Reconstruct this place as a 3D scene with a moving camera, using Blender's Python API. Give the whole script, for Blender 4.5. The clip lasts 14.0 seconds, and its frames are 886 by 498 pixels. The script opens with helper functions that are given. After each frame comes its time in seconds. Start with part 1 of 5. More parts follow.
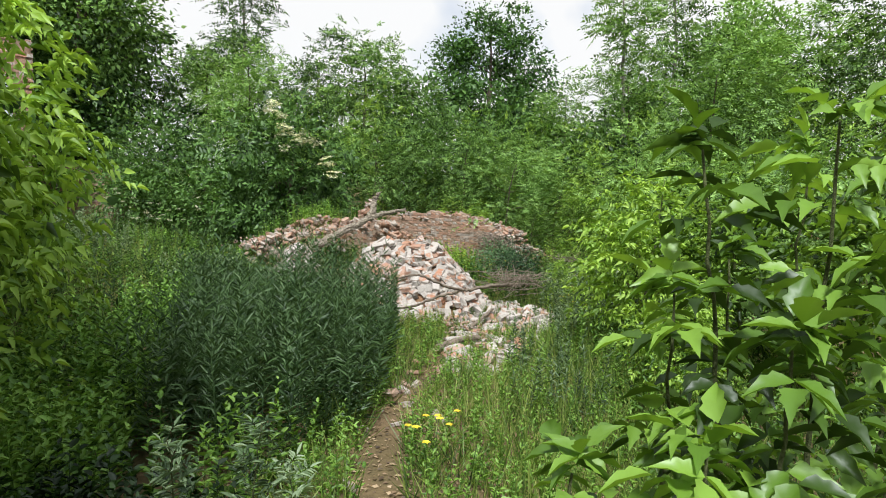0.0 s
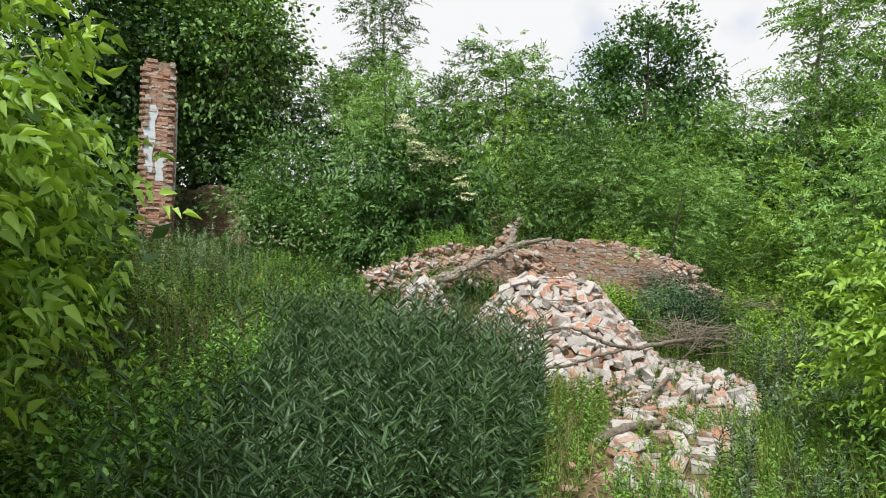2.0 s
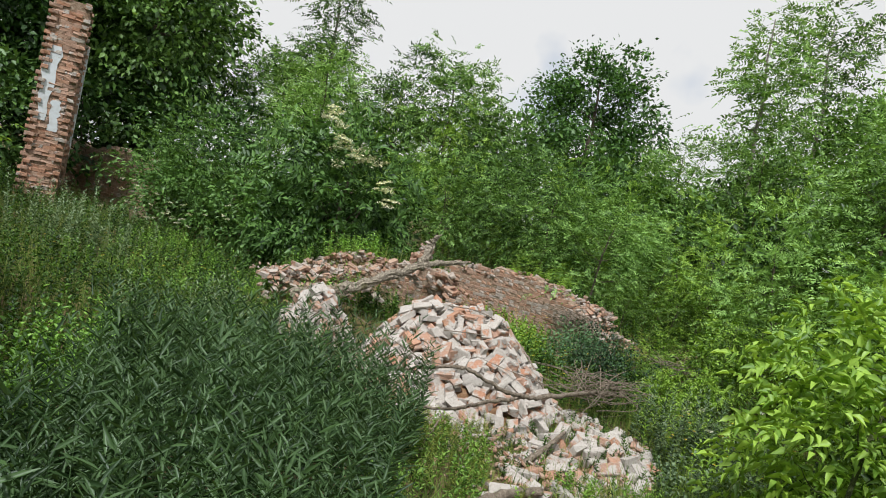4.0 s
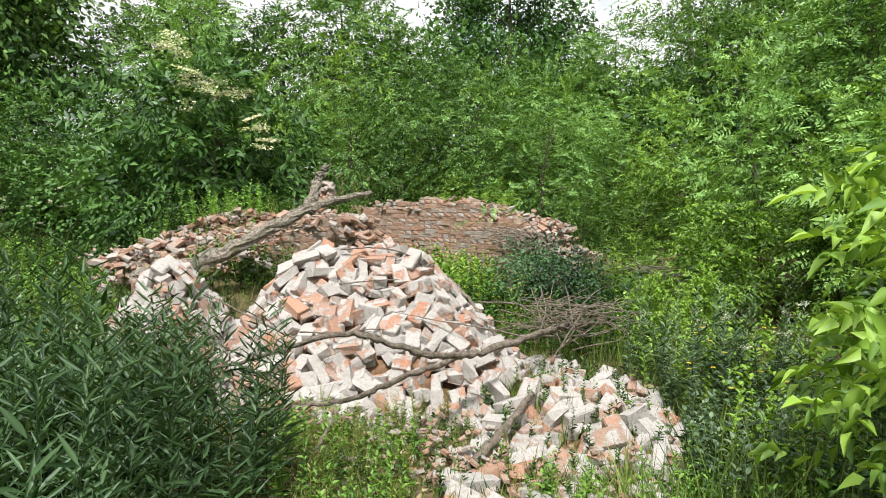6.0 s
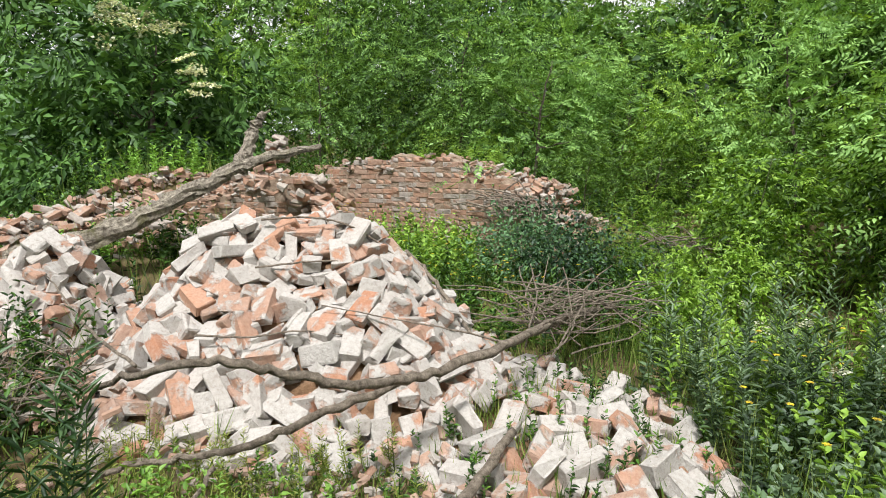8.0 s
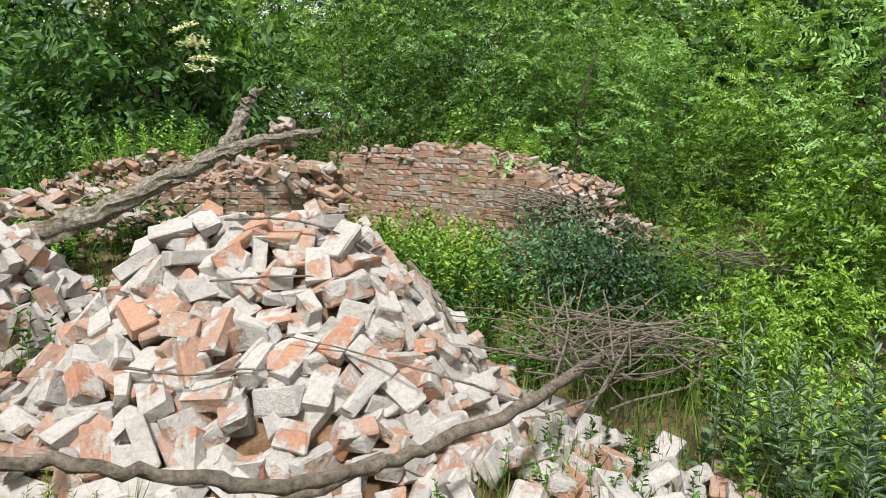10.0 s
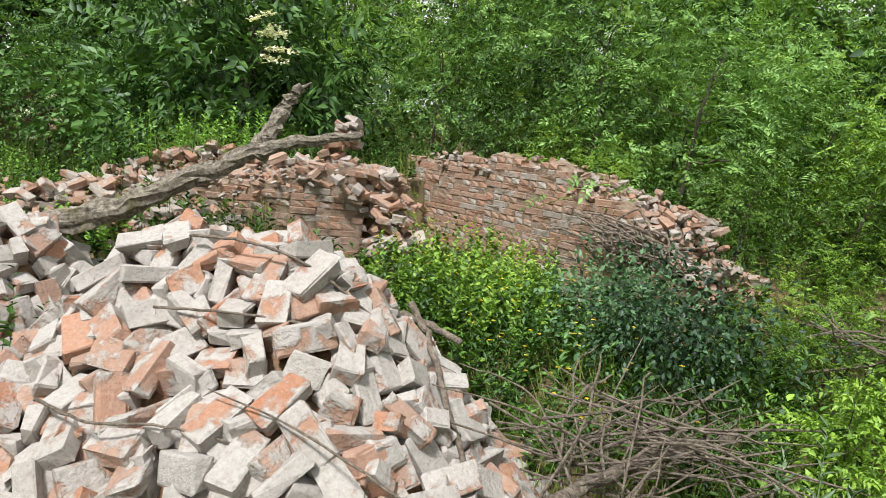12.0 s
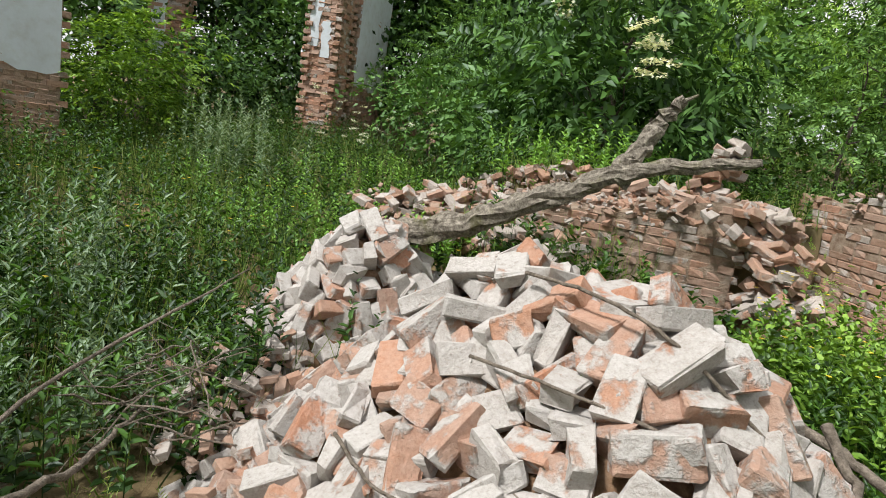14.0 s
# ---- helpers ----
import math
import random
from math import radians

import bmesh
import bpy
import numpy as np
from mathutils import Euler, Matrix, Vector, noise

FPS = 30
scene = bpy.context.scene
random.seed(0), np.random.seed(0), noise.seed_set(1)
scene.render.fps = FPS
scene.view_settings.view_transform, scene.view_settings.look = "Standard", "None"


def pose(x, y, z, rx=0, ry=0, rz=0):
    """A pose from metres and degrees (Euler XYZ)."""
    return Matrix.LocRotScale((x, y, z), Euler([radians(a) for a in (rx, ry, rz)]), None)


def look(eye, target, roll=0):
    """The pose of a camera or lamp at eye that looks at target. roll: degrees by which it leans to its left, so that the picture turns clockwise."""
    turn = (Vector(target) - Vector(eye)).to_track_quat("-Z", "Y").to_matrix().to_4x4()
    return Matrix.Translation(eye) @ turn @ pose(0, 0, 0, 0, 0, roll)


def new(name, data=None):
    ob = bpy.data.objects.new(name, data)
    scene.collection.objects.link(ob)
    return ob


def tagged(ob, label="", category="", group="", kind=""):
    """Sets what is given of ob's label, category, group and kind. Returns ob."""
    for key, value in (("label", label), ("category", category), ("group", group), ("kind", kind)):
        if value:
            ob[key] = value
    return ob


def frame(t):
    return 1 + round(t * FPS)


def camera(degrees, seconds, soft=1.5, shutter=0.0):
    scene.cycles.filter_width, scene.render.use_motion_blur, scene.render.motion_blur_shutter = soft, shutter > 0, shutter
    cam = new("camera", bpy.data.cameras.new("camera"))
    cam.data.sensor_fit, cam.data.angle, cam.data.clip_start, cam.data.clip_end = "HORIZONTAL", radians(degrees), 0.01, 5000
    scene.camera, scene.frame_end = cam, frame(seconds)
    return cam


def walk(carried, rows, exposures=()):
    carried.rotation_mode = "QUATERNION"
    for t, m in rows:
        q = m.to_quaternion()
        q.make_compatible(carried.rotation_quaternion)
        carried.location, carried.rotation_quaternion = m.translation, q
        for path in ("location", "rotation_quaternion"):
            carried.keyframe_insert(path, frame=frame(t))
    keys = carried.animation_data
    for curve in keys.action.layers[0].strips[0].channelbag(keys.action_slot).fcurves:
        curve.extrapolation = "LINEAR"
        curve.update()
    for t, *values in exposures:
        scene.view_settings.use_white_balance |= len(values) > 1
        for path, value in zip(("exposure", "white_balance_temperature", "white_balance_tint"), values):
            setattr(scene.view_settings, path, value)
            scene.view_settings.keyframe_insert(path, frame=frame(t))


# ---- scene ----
cam = camera(72.0, 14.0, soft=1.0)
# seconds, x, y, z in metres, turns about x, y, z in degrees
ROWS = [
    (0, 0.0, 0.0, 1.6, 85.97, -2.35, 2.24),
    (0.5, -0.133, 0.645, 1.608, 86.08, -1.4, 3.75),
    (1, -0.221, 1.15, 1.597, 88.5, -0.1, 7.15),
    (1.5, -0.124, 1.501, 1.802, 89.88, -0.03, 11.51),
    (2, -0.369, 2.032, 1.691, 87.43, -3.0, 15.05),
    (2.5, -0.614, 2.418, 1.723, 87.49, -2.65, 19.09),
    (3, -0.686, 2.704, 1.775, 88.9, -6.52, 20.6),
    (3.5, -0.603, 2.918, 1.737, 89.22, -9.91, 16.54),
    (4, -0.2, 2.952, 1.799, 89.03, -11.91, 9.02),
    (4.2, 0.004, 3.105, 1.772, 88.15, -10.6, 7.41),
    (6.3, 0.232, 5.812, 1.311, 85.85, 0.22, 4.8),
    (6.5, 0.304, 6.009, 1.298, 85.82, -0.28, 5.76),
    (7, 0.368, 6.402, 1.305, 84.96, -2.14, 6.05),
    (7.5, 0.428, 6.691, 1.242, 82.93, -1.76, 4.07),
    (8, 0.36, 6.981, 1.29, 82.39, -0.16, 4.29),
    (8.2, 0.305, 7.084, 1.304, 82.48, 0.37, 6.49),
    (10.3, 0.536, 7.975, 1.328, 80.63, -2.13, 7.76),
    (10.5, 0.635, 7.964, 1.363, 78.74, -1.74, 5.31),
    (11, 0.863, 7.967, 1.441, 78.21, 2.59, 2.53),
    (11.5, 1.087, 8.35, 1.458, 76.88, 0.2, 11.34),
    (12, 0.904, 8.824, 1.485, 80.36, -6.1, 20.41),
    (12.5, 0.756, 9.285, 1.468, 80.4, -5.83, 27.16),
    (13, 0.643, 9.544, 1.444, 78.28, -7.18, 31.52),
    (13.5, 0.455, 9.608, 1.359, 76.05, -9.11, 39.59),
    (14, 0.352, 9.451, 1.438, 78.34, -8.97, 52.57),
]
walk(cam, [(t, pose(x, y, z, rx, ry, rz)) for t, x, y, z, rx, ry, rz in ROWS], [(0.0, 0.3), (0.6, 0.55), (1.0, 0.5), (1.5, 0.22), (2.0, 0.25), (3.0, 0.42), (3.6, 0.25), (4.2, 0.0), (6.3, 0.5), (8.0, 0.44), (11.0, 0.40), (14.0, 0.27)])

# ---- light: bright overcast sky with soft sun ----
world = bpy.data.worlds.new("sky")
scene.world = world
world.use_nodes = True
wn, wl = world.node_tree.nodes, world.node_tree.links
wn.clear()
SUN_ELEV, SUN_AZ = 55.0, 186.0
sky = wn.new("ShaderNodeTexSky")
sky.sky_type = "NISHITA"
sky.sun_disc = False
sky.sun_elevation, sky.sun_rotation = radians(SUN_ELEV), radians(SUN_AZ)
bg_sky = wn.new("ShaderNodeBackground")
bg_sky.inputs["Strength"].default_value = 0.13
wl.new(sky.outputs["Color"], bg_sky.inputs["Color"])
bg_cloud = wn.new("ShaderNodeBackground")
bg_cloud.inputs["Color"].default_value = (0.98, 0.99, 1.0, 1)
bg_cloud.inputs["Strength"].default_value = 0.80
cover = wn.new("ShaderNodeTexNoise")
cover.inputs["Scale"].default_value = 2.6
cover.inputs["Detail"].default_value = 5.0
ramp = wn.new("ShaderNodeValToRGB")
ramp.color_ramp.elements[0].position, ramp.color_ramp.elements[1].position = 0.30, 0.42
ramp.color_ramp.elements[0].color = (0.35, 0.35, 0.35, 1)
mixw = wn.new("ShaderNodeMixShader")
outw = wn.new("ShaderNodeOutputWorld")
wl.new(cover.outputs[0], ramp.inputs["Fac"])
wl.new(ramp.outputs["Color"], mixw.inputs["Fac"])
wl.new(bg_sky.outputs[0], mixw.inputs[1])
wl.new(bg_cloud.outputs[0], mixw.inputs[2])
wl.new(mixw.outputs[0], outw.inputs["Surface"])
sun_data = bpy.data.lights.new("sun", "SUN")
sun_data.energy, sun_data.angle, sun_data.color = 4.2, radians(7), (1.0, 0.985, 0.965)
sun = new("sun", sun_data)
az, el = radians(SUN_AZ), radians(SUN_ELEV)
sun_dir = Vector((math.sin(az) * math.cos(el), math.cos(az) * math.cos(el), math.sin(el)))
sun.matrix_world = look(sun_dir * 60, (0, 0, 0))


# ---- materials ----
def mat(name):
    m = bpy.data.materials.new(name)
    m.use_nodes = True
    n, l = m.node_tree.nodes, m.node_tree.links
    n.clear()
    out = n.new("ShaderNodeOutputMaterial")
    return m, n, l, out


def noise_node(n, l, scale, detail=4.0, rough=0.6, vec=None):
    t = n.new("ShaderNodeTexNoise")
    t.inputs["Scale"].default_value, t.inputs["Detail"].default_value, t.inputs["Roughness"].default_value = scale, detail, rough
    if vec is not None:
        l.new(vec, t.inputs["Vector"])
    return t.outputs[0]


def ramp_node(n, l, fac, stops):
    r = n.new("ShaderNodeValToRGB")
    e = r.color_ramp.elements
    e[0].position, e[0].color = stops[0][0], (*stops[0][1], 1)
    e[1].position, e[1].color = stops[-1][0], (*stops[-1][1], 1)
    for p, c in stops[1:-1]:
        q = e.new(p)
        q.color = (*c, 1)
    l.new(fac, r.inputs["Fac"])
    return r.outputs["Color"]


def mix_color(n, l, fac, a, b, blend="MIX"):
    x = n.new("ShaderNodeMix")
    x.data_type, x.blend_type = "RGBA", blend
    for sock, v in ((x.inputs[0], fac), (x.inputs[6], a), (x.inputs[7], b)):
        if isinstance(v, bpy.types.NodeSocket):
            l.new(v, sock)
        elif isinstance(v, tuple):
            sock.default_value = (*v, 1)
        else:
            sock.default_value = v
    return x.outputs[2]


def maths(n, l, op, a, b=0.0):
    x = n.new("ShaderNodeMath")
    x.operation = op
    for sock, v in ((x.inputs[0], a), (x.inputs[1], b)):
        if isinstance(v, bpy.types.NodeSocket):
            l.new(v, sock)
        else:
            sock.default_value = v
    return x.outputs[0]


def bump_node(n, l, height, strength, distance=0.02):
    b = n.new("ShaderNodeBump")
    b.inputs["Strength"].default_value, b.inputs["Distance"].default_value = strength, distance
    l.new(height, b.inputs["Height"])
    return b.outputs["Normal"]


def surface(n, l, out, color, rough=0.9, normal=None):
    p = n.new("ShaderNodeBsdfPrincipled")
    if isinstance(color, bpy.types.NodeSocket):
        l.new(color, p.inputs["Base Color"])
    else:
        p.inputs["Base Color"].default_value = (*color, 1)
    p.inputs["Roughness"].default_value = rough
    p.inputs["Specular IOR Level"].default_value = 0.25
    if normal is not None:
        l.new(normal, p.inputs["Normal"])
    l.new(p.outputs[0], out.inputs["Surface"])
    return p


def brick_material(name, lo, hi, per_object=True, dirt=0.25, dust=0.0):
    """Orange clay with old lime mortar and whitewash; lo..hi: how much of the whitewash hangs on."""
    m, n, l, out = mat(name)
    if per_object:
        rnd = n.new("ShaderNodeObjectInfo").outputs["Random"]
        tc = n.new("ShaderNodeTexCoord").outputs["Object"]
        shift = n.new("ShaderNodeVectorMath")
        shift.operation = "ADD"
        l.new(tc, shift.inputs[0])
        comb = n.new("ShaderNodeCombineXYZ")
        k = maths(n, l, "MULTIPLY", rnd, 37.0)
        for i in range(3):
            l.new(k, comb.inputs[i])
        l.new(comb.outputs[0], shift.inputs[1])
        vec = shift.outputs[0]
    else:
        rnd = n.new("ShaderNodeNewGeometry").outputs["Random Per Island"]
        vec = n.new("ShaderNodeTexCoord").outputs["Object"]
    clay = ramp_node(n, l, rnd, [(0.0, (0.40, 0.155, 0.068)), (0.25, (0.45, 0.215, 0.115)), (0.55, (0.39, 0.235, 0.165)), (0.85, (0.43, 0.295, 0.22)), (1.0, (0.31, 0.20, 0.15))])
    grain = noise_node(n, l, 60.0, 5.0, 0.7, vec)
    clay = mix_color(n, l, 0.35, clay, ramp_node(n, l, grain, [(0.3, (0.30, 0.13, 0.08)), (0.7, (0.62, 0.36, 0.25))]))
    lime_n = noise_node(n, l, 34.0, 6.0, 0.75, vec)
    lime = ramp_node(n, l, lime_n, [(0.30, (0.30, 0.285, 0.26)), (0.45, (0.46, 0.445, 0.42)), (0.68, (0.54, 0.53, 0.512))])
    patch = noise_node(n, l, 5.5, 7.0, 0.62, vec)
    wob = maths(n, l, "FRACT", maths(n, l, "MULTIPLY", rnd, 7.31))
    edge = maths(n, l, "ADD", maths(n, l, "MULTIPLY", wob, hi - lo), lo)
    cut = maths(n, l, "SUBTRACT", edge, patch)
    mask = n.new("ShaderNodeMapRange")
    mask.inputs["From Min"].default_value, mask.inputs["From Max"].default_value = -0.035, 0.035
    l.new(cut, mask.inputs["Value"])
    film = noise_node(n, l, 15.0, 5.0, 0.7, vec)
    thin = maths(n, l, "MULTIPLY", maths(n, l, "SUBTRACT", film, 0.25), 0.75)
    clay = mix_color(n, l, thin, clay, (0.47, 0.42, 0.375))
    col = mix_color(n, l, maths(n, l, "MULTIPLY", mask.outputs[0], 0.9), clay, lime)
    crumb = noise_node(n, l, 48.0, 6.0, 0.8, vec)
    col = mix_color(n, l, 0.38, col, ramp_node(n, l, crumb, [(0.36, (0.62, 0.58, 0.54)), (0.56, (1.0, 1.0, 1.0))]), "MULTIPLY")
    stain = noise_node(n, l, 3.1, 4.0, 0.6, vec)
    st = ramp_node(n, l, stain, [(0.42, (1, 1, 1)), (0.7, (0.52, 0.47, 0.40))])
    col = mix_color(n, l, dirt, col, st, "MULTIPLY")
    if dust:
        col = mix_color(n, l, dust, col, ramp_node(n, l, noise_node(n, l, 9.0, 5.0, 0.6, vec), [(0.35, (0.25, 0.175, 0.125)), (0.65, (0.43, 0.345, 0.275))]))
    lump = noise_node(n, l, 13.0, 5.0, 0.7, vec)
    hgt = maths(n, l, "ADD", maths(n, l, "ADD", maths(n, l, "MULTIPLY", mask.outputs[0], 0.55), maths(n, l, "MULTIPLY", lump, 1.1)), maths(n, l, "ADD", maths(n, l, "MULTIPLY", grain, 0.35), maths(n, l, "MULTIPLY", lime_n, 0.5)))
    surface(n, l, out, col, 0.93, bump_node(n, l, hgt, 1.0, 0.014))
    return m


M_BRICK = brick_material("lime_crusted_brick", 0.44, 0.74)
M_WALL_BRICK = brick_material("wall_brick", 0.20, 0.62, True, 0.8, 0.3)
M_PIER = brick_material("pier_brick", 0.22, 0.54, False, 0.35, 0.08)


def simple(name, stops, scale, rough=0.95, bump=0.5, dist=0.02, detail=6.0, second=None):
    m, n, l, out = mat(name)
    tc = n.new("ShaderNodeTexCoord").outputs["Object"]
    f = noise_node(n, l, scale, detail, 0.65, tc)
    col = ramp_node(n, l, f, stops)
    if second:
        s2, stops2, k = second
        col = mix_color(n, l, k, col, ramp_node(n, l, noise_node(n, l, s2, 4.0, 0.6, tc), stops2))
    fine = noise_node(n, l, scale * 6, 5.0, 0.7, tc)
    surface(n, l, out, col, rough, bump_node(n, l, fine, bump, dist))
    return m


M_SOIL = simple("soil", [(0.3, (0.09, 0.06, 0.035)), (0.5, (0.19, 0.125, 0.07)), (0.7, (0.33, 0.20, 0.115))], 2.2, 1.0, 0.8, 0.03, second=(0.35, [(0.4, (0.05, 0.07, 0.02)), (0.65, (0.16, 0.12, 0.07))], 0.5))
M_RUBBLE = simple("brick_dust", [(0.3, (0.13, 0.075, 0.04)), (0.5, (0.27, 0.16, 0.09)), (0.7, (0.40, 0.27, 0.18))], 9.0, 1.0, 1.0, 0.03)
M_MORTAR = simple("old_mortar", [(0.3, (0.19, 0.125, 0.085)), (0.55, (0.33, 0.25, 0.185)), (0.75, (0.43, 0.37, 0.30))], 14.0, 1.0, 1.0, 0.02)
M_PLASTER = simple("blue_white_plaster", [(0.3, (0.48, 0.52, 0.54)), (0.6, (0.60, 0.65, 0.69)), (0.8, (0.68, 0.71, 0.74))], 1.6, 0.9, 0.4, 0.01, second=(7.0, [(0.45, (0.60, 0.64, 0.68)), (0.72, (0.42, 0.40, 0.36))], 0.35))


def wood(name, dark, light, moss=0.0):
    m, n, l, out = mat(name)
    tc = n.new("ShaderNodeTexCoord").outputs["Object"]
    f = noise_node(n, l, 26.0, 7.0, 0.75, tc)
    col = ramp_node(n, l, f, [(0.36, dark), (0.52, tuple((a + b) / 2 for a, b in zip(dark, light))), (0.66, light)])
    if moss:
        mk = ramp_node(n, l, noise_node(n, l, 5.0, 4.0, 0.6, tc), [(0.55, (0, 0, 0)), (0.66, (moss, moss, moss))])
        col = mix_color(n, l, mk, col, (0.13, 0.13, 0.035))
    surface(n, l, out, col, 0.9, bump_node(n, l, f, 1.0, 0.03))
    return m


M_LOG = wood("dead_wood", (0.075, 0.06, 0.045), (0.47, 0.42, 0.34), 0.6)
M_TWIG = wood("grey_twig", (0.10, 0.08, 0.06), (0.36, 0.30, 0.24))
M_BARK = wood("bark", (0.035, 0.028, 0.02), (0.16, 0.13, 0.10))
M_PALE_BARK = wood("pale_bark", (0.12, 0.11, 0.09), (0.36, 0.34, 0.29))
M_STEM = wood("green_stem", (0.06, 0.07, 0.03), (0.14, 0.17, 0.07))


def leaf_material(name, a, b, c, trans=0.4, rough=0.5, gloss=0.06):
    """Leaf blades: colour differs from leaf to leaf and in drifts over the plant."""
    m, n, l, out = mat(name)
    rnd = n.new("ShaderNodeNewGeometry").outputs["Random Per Island"]
    tc = n.new("ShaderNodeTexCoord").outputs["Object"]
    drift = noise_node(n, l, 1.3, 3.0, 0.6, tc)
    obr = n.new("ShaderNodeObjectInfo").outputs["Random"]
    f = maths(n, l, "ADD", maths(n, l, "MULTIPLY", rnd, 0.45), maths(n, l, "ADD", maths(n, l, "MULTIPLY", drift, 0.6), maths(n, l, "MULTIPLY", maths(n, l, "SUBTRACT", obr, 0.42), 0.46)))
    col = ramp_node(n, l, f, [(0.28, tuple(v * 0.45 for v in a)), (0.52, b), (0.78, tuple(v * 1.4 for v in c))])
    d = n.new("ShaderNodeBsdfDiffuse")
    t = n.new("ShaderNodeBsdfTranslucent")
    g = n.new("ShaderNodeBsdfGlossy")
    g.inputs["Roughness"].default_value = rough
    g.inputs["Color"].default_value = (0.9, 0.95, 1.0, 1)
    warm = mix_color(n, l, 1.0, col, (1.15, 1.1, 0.55), "MULTIPLY")
    l.new(col, d.inputs["Color"])
    l.new(warm, t.inputs["Color"])
    m1, m2 = n.new("ShaderNodeMixShader"), n.new("ShaderNodeMixShader")
    m1.inputs["Fac"].default_value, m2.inputs["Fac"].default_value = trans, gloss
    l.new(d.outputs[0], m1.inputs[1])
    l.new(t.outputs[0], m1.inputs[2])
    l.new(m1.outputs[0], m2.inputs[1])
    l.new(g.outputs[0], m2.inputs[2])
    l.new(m2.outputs[0], out.inputs["Surface"])
    return m


L_DARK = leaf_material("dark_leaf", (0.036, 0.102, 0.019), (0.070, 0.168, 0.034), (0.114, 0.240, 0.054), 0.26, 0.5, 0.03)
L_BOX = leaf_material("box_elder_leaf", (0.068, 0.16, 0.017), (0.15, 0.29, 0.032), (0.25, 0.39, 0.06), 0.36, 0.5, 0.03)
L_MID = leaf_material("mid_leaf", (0.058, 0.148, 0.019), (0.115, 0.255, 0.036), (0.180, 0.335, 0.058), 0.26, 0.5, 0.03)
L_BRIGHT = leaf_material("bright_leaf", (0.078, 0.180, 0.016), (0.150, 0.285, 0.030), (0.235, 0.370, 0.055), 0.26, 0.5, 0.03)
L_FAR = leaf_material("far_leaf", (0.074, 0.165, 0.030), (0.135, 0.265, 0.054), (0.205, 0.345, 0.090), 0.26, 0.5, 0.03)
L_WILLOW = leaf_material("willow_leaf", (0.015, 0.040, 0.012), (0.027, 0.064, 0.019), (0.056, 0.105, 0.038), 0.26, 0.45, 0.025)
L_MUG = leaf_material("mugwort_leaf", (0.065, 0.122, 0.050), (0.115, 0.194, 0.086), (0.202, 0.274, 0.166), 0.3, 0.5, 0.03)
L_GRASS = leaf_material("grass_blade", (0.061, 0.129, 0.017), (0.122, 0.218, 0.034), (0.245, 0.286, 0.082), 0.26, 0.5, 0.03)
L_HERB = leaf_material("herb_leaf", (0.040, 0.105, 0.012), (0.081, 0.186, 0.022), (0.143, 0.260, 0.040), 0.26, 0.5, 0.03)
# herb leaf darkened: the shade left of the path is put into its colour
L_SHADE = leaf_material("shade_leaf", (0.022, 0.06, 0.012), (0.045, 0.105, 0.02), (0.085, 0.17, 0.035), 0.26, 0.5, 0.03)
L_SAPLING = leaf_material("sapling_leaf", (0.065, 0.145, 0.016), (0.115, 0.235, 0.026), (0.17, 0.30, 0.042), 0.36, 0.45, 0.04)
L_PALE = leaf_material("pale_weed_leaf", (0.10, 0.155, 0.022), (0.19, 0.255, 0.045), (0.29, 0.33, 0.085), 0.3, 0.5, 0.02)
L_ELDER = leaf_material("elder_leaf", (0.026, 0.072, 0.015), (0.052, 0.122, 0.026), (0.095, 0.19, 0.045), 0.24, 0.5, 0.03)
L_LOCUST = leaf_material("locust_leaf", (0.078, 0.170, 0.036), (0.145, 0.285, 0.064), (0.220, 0.370, 0.108), 0.28, 0.55, 0.02)
L_BLUE = leaf_material("blue_green_leaf", (0.034, 0.085, 0.032), (0.062, 0.138, 0.056), (0.105, 0.20, 0.090), 0.26, 0.5, 0.03)
L_YELLOW = leaf_material("yellow_petal", (0.65, 0.48, 0.02), (0.78, 0.60, 0.03), (0.85, 0.70, 0.06), 0.3)
L_WHITE = leaf_material("white_umbel", (0.50, 0.54, 0.36), (0.66, 0.68, 0.50), (0.78, 0.78, 0.66), 0.3)


# ---- mesh tools ----
def part(name, me, material, parent=None, label=""):
    if isinstance(me, bmesh.types.BMesh):
        d = bpy.data.meshes.new(name)
        me.to_mesh(d)
        me.free()
        me = d
    if material is not None and not me.materials:
        me.materials.append(material)
    ob = new(name, me)
    if parent is not None:
        ob.parent = parent
    if label:
        ob["label"] = label
    return ob


def raw_mesh(name, v, faces, material, smooth=False):
    me = bpy.data.meshes.new(name)
    me.from_pydata(v if isinstance(v, list) else v.tolist(), [], faces if isinstance(faces, list) else faces.tolist())
    me.materials.append(material)
    if smooth:
        me.polygons.foreach_set("use_smooth", [True] * len(me.polygons))
    return me


def empty(name, x=0, y=0, z=0):
    ob = new(name)
    ob.location = (x, y, z)
    ob.empty_display_size = 0.2
    return ob


